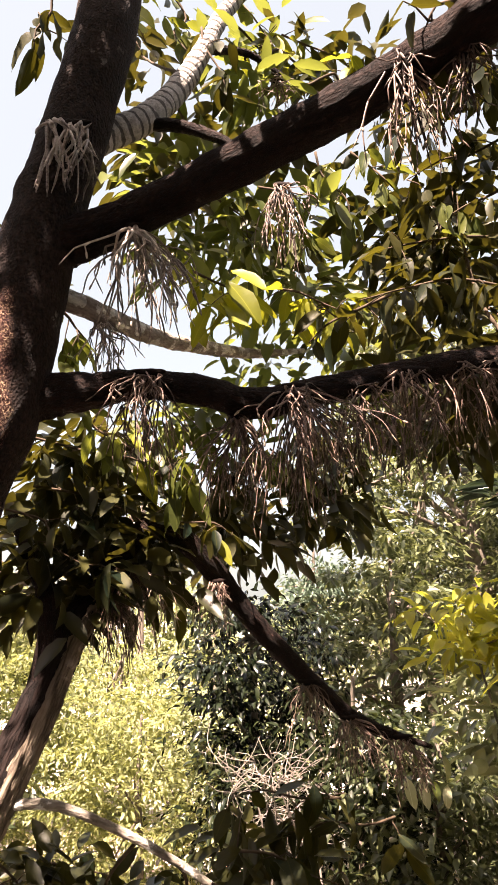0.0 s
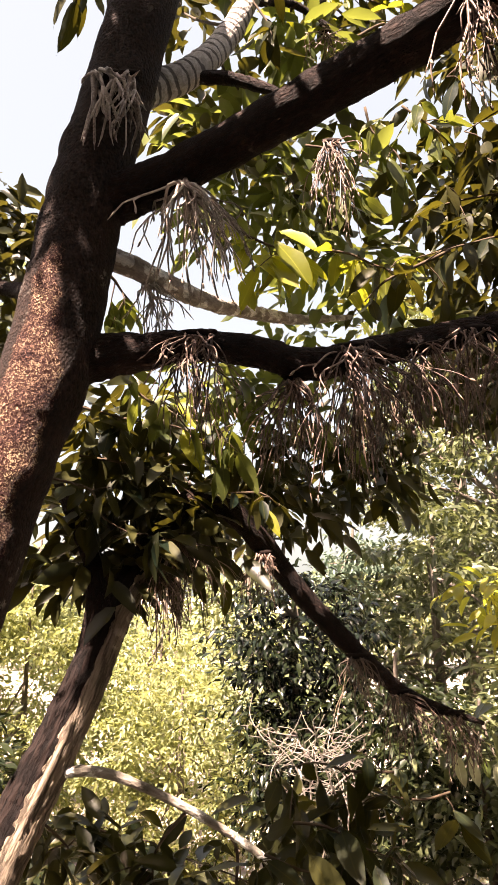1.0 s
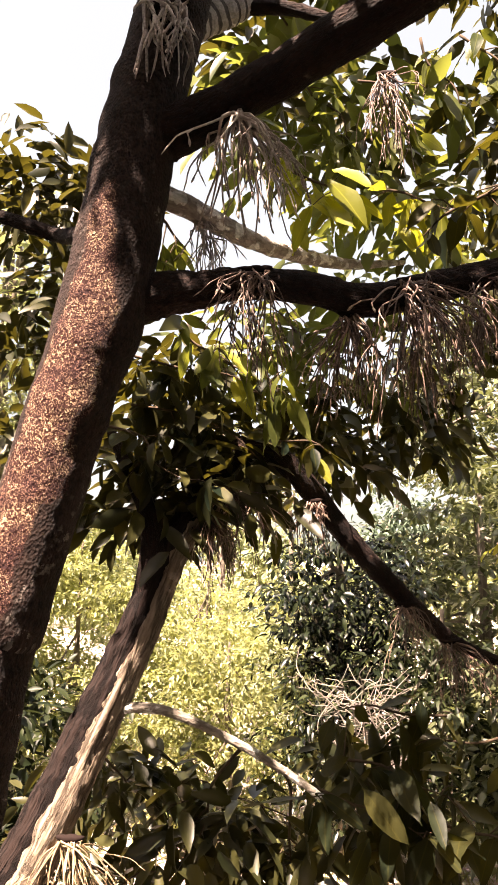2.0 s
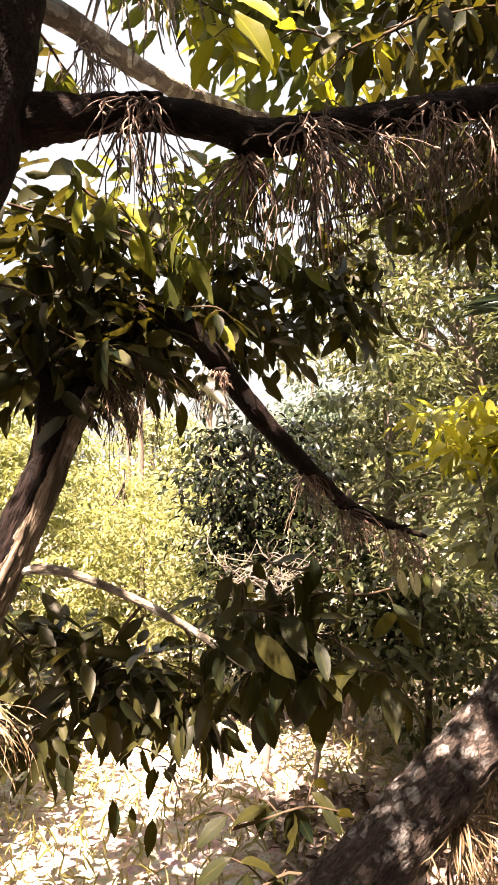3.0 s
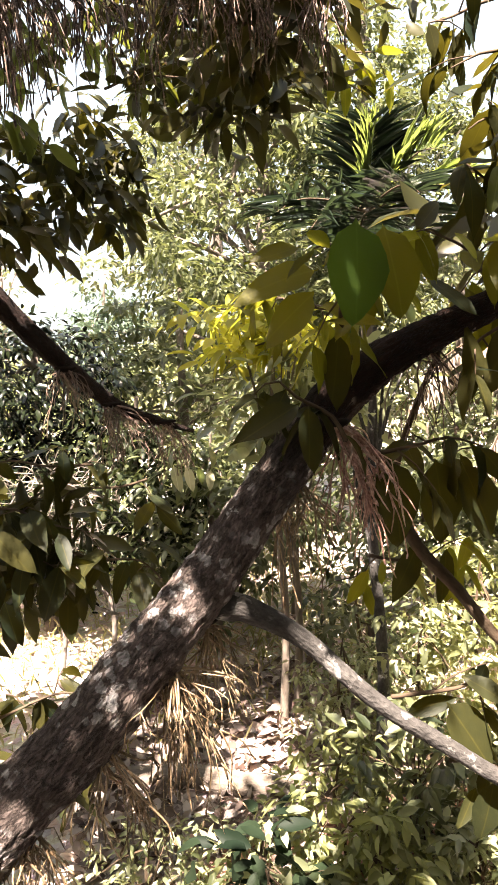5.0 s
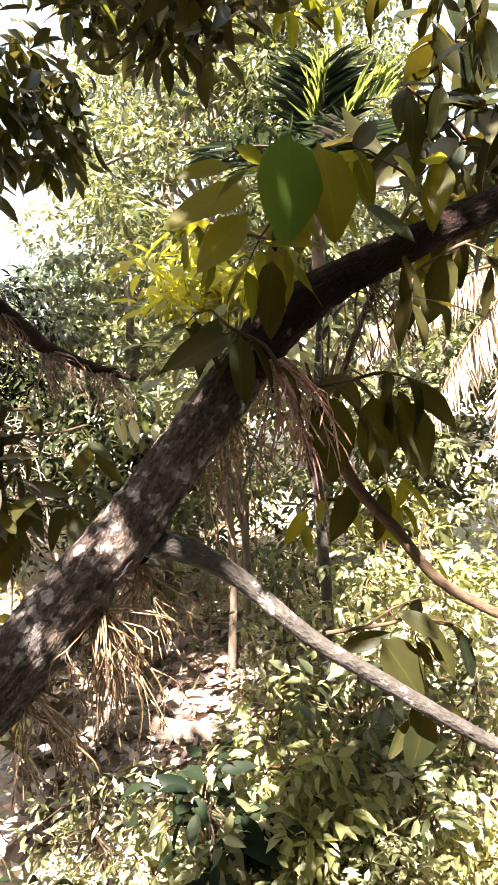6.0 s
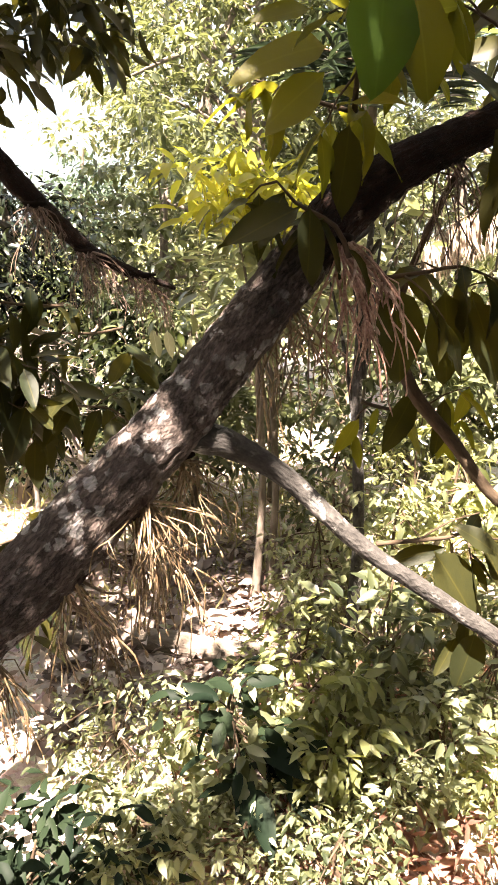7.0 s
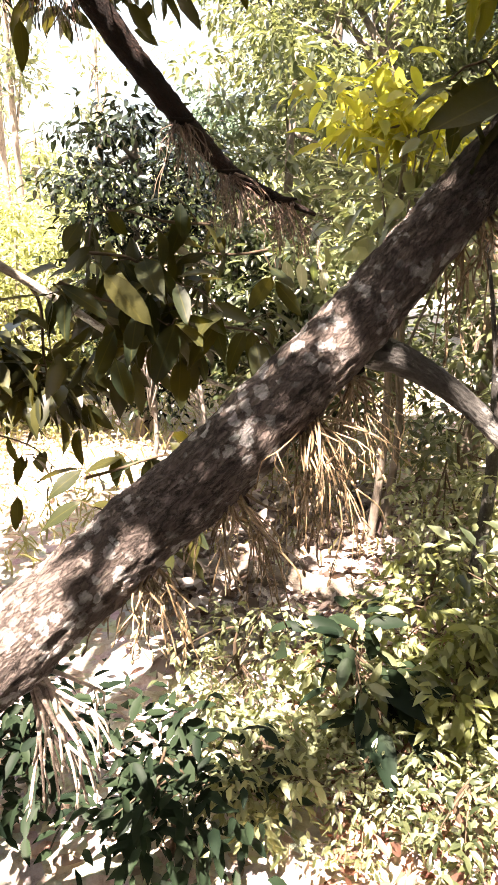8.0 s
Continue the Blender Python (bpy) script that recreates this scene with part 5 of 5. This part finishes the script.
# ---- palms ----
def frond(root, at, way, length, leaflet, material, seed, hang=0.0, pairs=26, droop=0.35):
    """A feather frond: a bowed rib with narrow leaflets in two rows."""
    rng = np.random.default_rng(seed)
    a, ahead = Vector(at), Vector(way).normalized()
    line = [(*a, 0.014), (*(a + ahead * length * 0.4 + Vector((0, 0, -droop * 0.1 * length))), 0.01), (*(a + ahead * length * 0.75 + Vector((0, 0, -droop * 0.42 * length))), 0.006), (*(a + ahead * length + Vector((0, 0, -droop * length))), 0.002)]
    rib = under(new("frond", wood("frond", twig_bark, line, 0.06, 6)), root)
    path = smooth_line(line, 0.02)[:, :3]
    side = ahead.cross(Vector((0, 0, 1)))
    side = np.array(side.normalized() if side.length > 0.05 else Vector((1, 0, 0)))
    spots, ways, longs = [], [], []
    for k in range(pairs):
        s = 0.12 + 0.86 * k / pairs
        p = path[min(len(path) - 1, int(s * len(path)))]
        for sign in (-1, 1):
            spots.append(p)
            ways.append(side * sign * (1 - 0.75 * hang) + np.array(ahead) * 0.75 * (1 - hang) + np.array((0, 0, -hang * 1.4)) + rng.normal(0, 0.09, 3))
            longs.append(leaflet * (0.45 + 1.1 * math.sin(math.pi * (0.12 + 0.8 * s))) * rng.uniform(0.8, 1.1))
    me = leaf_cloud("blade", spots, ways, longs, material, 0.05, 0.16, rng)
    tagged(under(new("blade", me), rib), kind="stuff")


palm = tagged(new("palm_tree"), "small palm with dark feathery fronds", "palm", "palms")
palm.location = (2.95, 5.6, 0)
under(new("trunk", wood("trunk", far_bark, [(0, 0, -0.05, 0.09), (0.03, 0, 1.2, 0.065), (-0.02, 0, 2.4, 0.06), (-0.03, -0.03, 3.74, 0.05)], 0.06, 12, 0.15, 3.0)), palm)
for k, (way, length, material) in enumerate((((-1, -0.25, 0.25), 1.0, palm_leaf), ((-0.8, -0.6, 0.05), 0.95, palm_leaf), ((-0.12, -0.3, 1), 1.05, palm_leaf), ((0.1, -0.1, 1), 1.0, palm_light), ((0.5, -0.3, 0.8), 1.0, palm_light),
                                             ((0.9, -0.3, 0.5), 1.0, palm_light), ((0.9, 0.4, 0.2), 1.0, palm_leaf), ((0, -1, 0.3), 0.9, palm_leaf), ((0.2, 0.9, 0.5), 1.0, palm_leaf), ((-0.5, -0.8, -0.2), 0.8, palm_leaf))):
    frond(palm, (-0.03, -0.03, 3.72), way, length, 0.36, material, k, pairs=34)
old_palm = tagged(new("palm_tree"), "palm with dry straw-coloured fronds hanging down", "palm", "palms")
old_palm.location = (3.75, 3.9, 0)
under(new("trunk", wood("trunk", far_bark, [(0, 0, -0.05, 0.12), (0.02, 0, 1.2, 0.095), (-0.02, 0, 2.2, 0.085), (0.0, 0.0, 2.85, 0.07)], 0.06, 12, 0.15, 4.0)), old_palm)
for k, (way, length, hang, material, leaflet, droop) in enumerate((((-1, 0.0, -0.16), 1.35, 0.92, dead_frond, 0.2, 0.2), ((-1, -0.25, -0.62), 1.2, 0.85, dead_frond, 0.24, 0.3), ((-0.8, -0.6, -0.9), 1.1, 0.75, dead_frond, 0.24, 0.35), ((-1, 0.3, -0.25), 1.3, 0.9, dead_frond, 0.18, 0.3),
                                                                   ((0.6, -0.6, 0.6), 1.5, 0.2, palm_leaf, 0.36, 0.42), ((0.3, 0.8, 0.7), 1.5, 0.2, palm_leaf, 0.36, 0.42), ((0.9, 0.2, 0.3), 1.5, 0.2, palm_leaf, 0.36, 0.42))):
    frond(old_palm, (0.0, 0.0, 2.8), way, length, leaflet, material, 20 + k, hang, 95, droop)


# ---- dry twigs, fallen wood and litter ----
def dead_shrub(foot, height, count, seed, label):
    rng = random.Random(seed)
    root = tagged(new("dead_shrub"), label, "dead shrub")
    root.location = foot
    fork = Vector((0.0, 0.0, height * 0.5))
    under(new("stem", wood("stem", dry_bark, [(0, 0, 0, 0.022), (0.05, 0.02, height * 0.25, 0.02), (*fork, 0.016)], 0.05, 8, 0.2, seed)), root)
    for _ in range(count):
        a = rng.uniform(0, 2 * math.pi)
        top = Vector((math.cos(a) * rng.uniform(0.2, 0.85), math.sin(a) * rng.uniform(0.1, 0.5), height * rng.uniform(0.55, 1.1)))
        midway = (fork + top) * 0.5 + Vector((rng.uniform(-0.15, 0.15), rng.uniform(-0.12, 0.12), rng.uniform(-0.05, 0.15)))
        pieces = [tube([(*(fork - Vector((0, 0, rng.uniform(0, 0.25)))), 0.009), (*midway, 0.006), (*top, 0.0025)], 0.05, 6, 0.2, rng.random())]
        for _ in range(11):
            s = rng.uniform(0.35, 1.0)
            p = midway.lerp(top, s)
            tip = p + Vector((rng.uniform(-1, 1), rng.uniform(-0.8, 0.6), rng.uniform(-0.35, 0.7))).normalized() * rng.uniform(0.12, 0.34)
            bow = (p + tip) * 0.5 + Vector((rng.uniform(-0.04, 0.04), 0, rng.uniform(-0.04, 0.05)))
            pieces.append(tube([(*p, 0.0042), (*bow, 0.0032), (*tip, 0.0015)], 0.05, 5))
        under(new("branch", as_mesh("branch", *joined(pieces), dry_bark)), root)


dead_shrub((0.17, 5.5, -0.05), 1.75, 10, 3, "leafless shrub of tangled pale dry twigs")
dead_shrub((0.55, 5.4, -0.05), 1.75, 6, 4, "leafless shrub of tangled pale dry twigs")
log = tagged(new("fallen_log", wood("fallen_log", far_bark, [(0.35, 4.0, 0.03, 0.06), (0.8, 3.85, 0.05, 0.075), (1.25, 3.6, 0.04, 0.07), (1.7, 3.5, 0.03, 0.05)], 0.04, 14, 0.15, 6.0)), "fallen grey-brown log among leaf litter", "log")


def scattered(name, label, category, count, area, leaf, material, seed, lift, flat, width):
    rng = np.random.default_rng(seed)
    x0, y0, x1, y1 = area
    at = np.stack([rng.uniform(x0, x1, count), rng.uniform(y0, y1, count), np.full(count, -0.02) + rng.random(count) * lift], 1)
    way = rng.normal(0, 1, (count, 3)) * np.array((1, 1, flat)) + np.array((0, 0, 0 if flat < 1 else 1.6))
    me = leaf_cloud(name, at, way, leaf * rng.uniform(0.5, 1.2, count), material, width, 0.1, rng)
    tagged(new(name, me), label, category, kind="stuff")


scattered("leaf_litter", "dry brown and bleached fallen leaves on the soil", "leaf litter", 6500, (-3.5, 1.0, 4.5, 8.5), 0.1, litter_leaf, 1, 0.05, 0.15, 0.42)
scattered("grass", "thin sunlit grass and seedlings on the forest floor", "grass", 9000, (-4.5, 4.0, 3.5, 11.0), 0.16, grass_blade, 2, 0.02, 1.0, 0.09)
scattered("leaf_litter", "brown and bleached fallen leaves in a gap between the shrubs", "leaf litter", 3000, (0.2, 3.1, 2.4, 5.2), 0.13, brown_litter, 3, 0.1, 0.4, 0.45)
for k, (x, y) in enumerate(((1.15, 2.45), (0.6, 2.4), (1.65, 2.45), (2.35, 2.95), (1.9, 3.0))):
    fern = tagged(new("fern"), "small light-green fern on the forest floor", "fern", "ferns")
    fern.location = (x, y, -0.05)
    for j in range(6):
        a = 1.05 * j + k
        frond(fern, (0, 0, 0.02), (math.cos(a), math.sin(a), 1.1), 0.55, 0.13, shrub_leaf, 200 + 10 * k + j, 0.1, 12, 0.45)
rust_leaf = leaf_material("rust_leaf", (0.07, 0.025, 0.017), (0.5, 0.28, 0.2), (0.3, 0.1, 0.04), 0.6, 0.2, False, True)
scattered("leaf_litter", "rust-brown dry leaves caught among the shrubs", "leaf litter", 900, (0.7, 1.8, 2.6, 3.2), 0.11, rust_leaf, 6, 0.2, 0.5, 0.36)
scattered("leaf_litter", "rust-red dry leaves heaped beside the shrubs", "leaf litter", 170, (1.25, 1.65, 1.75, 2.1), 0.085, rust_leaf, 7, 0.3, 0.6, 0.34)
dry_leaf = leaf_material("dry_leaf", (0.42, 0.33, 0.28), (0.62, 0.52, 0.46), (0.5, 0.4, 0.3), 0.6, 0.2)
for k, (x, y, z, turn, size) in enumerate(((2.02, 2.35, 0.02, 0.4, 0.24), (1.8, 2.05, 0.01, 2.1, 0.2), (1.35, 2.0, 0.01, 4.0, 0.18), (0.4, 2.2, 0.0, 1.0, 0.2))):
    ob = tagged(new("fallen_leaf", as_mesh("fallen_leaf", *leaf_shape(0.7, 0.3, -0.15, 0.1, 60 + k), dry_leaf)), "large curled pale pinkish dry leaf on the ground", "dry leaf", "fallen leaves")
    ob.matrix_basis = leaf_pose(Vector((x, y, z)), Vector((math.cos(turn), math.sin(turn), 0.25)), Vector((0, 0, 1)), size)
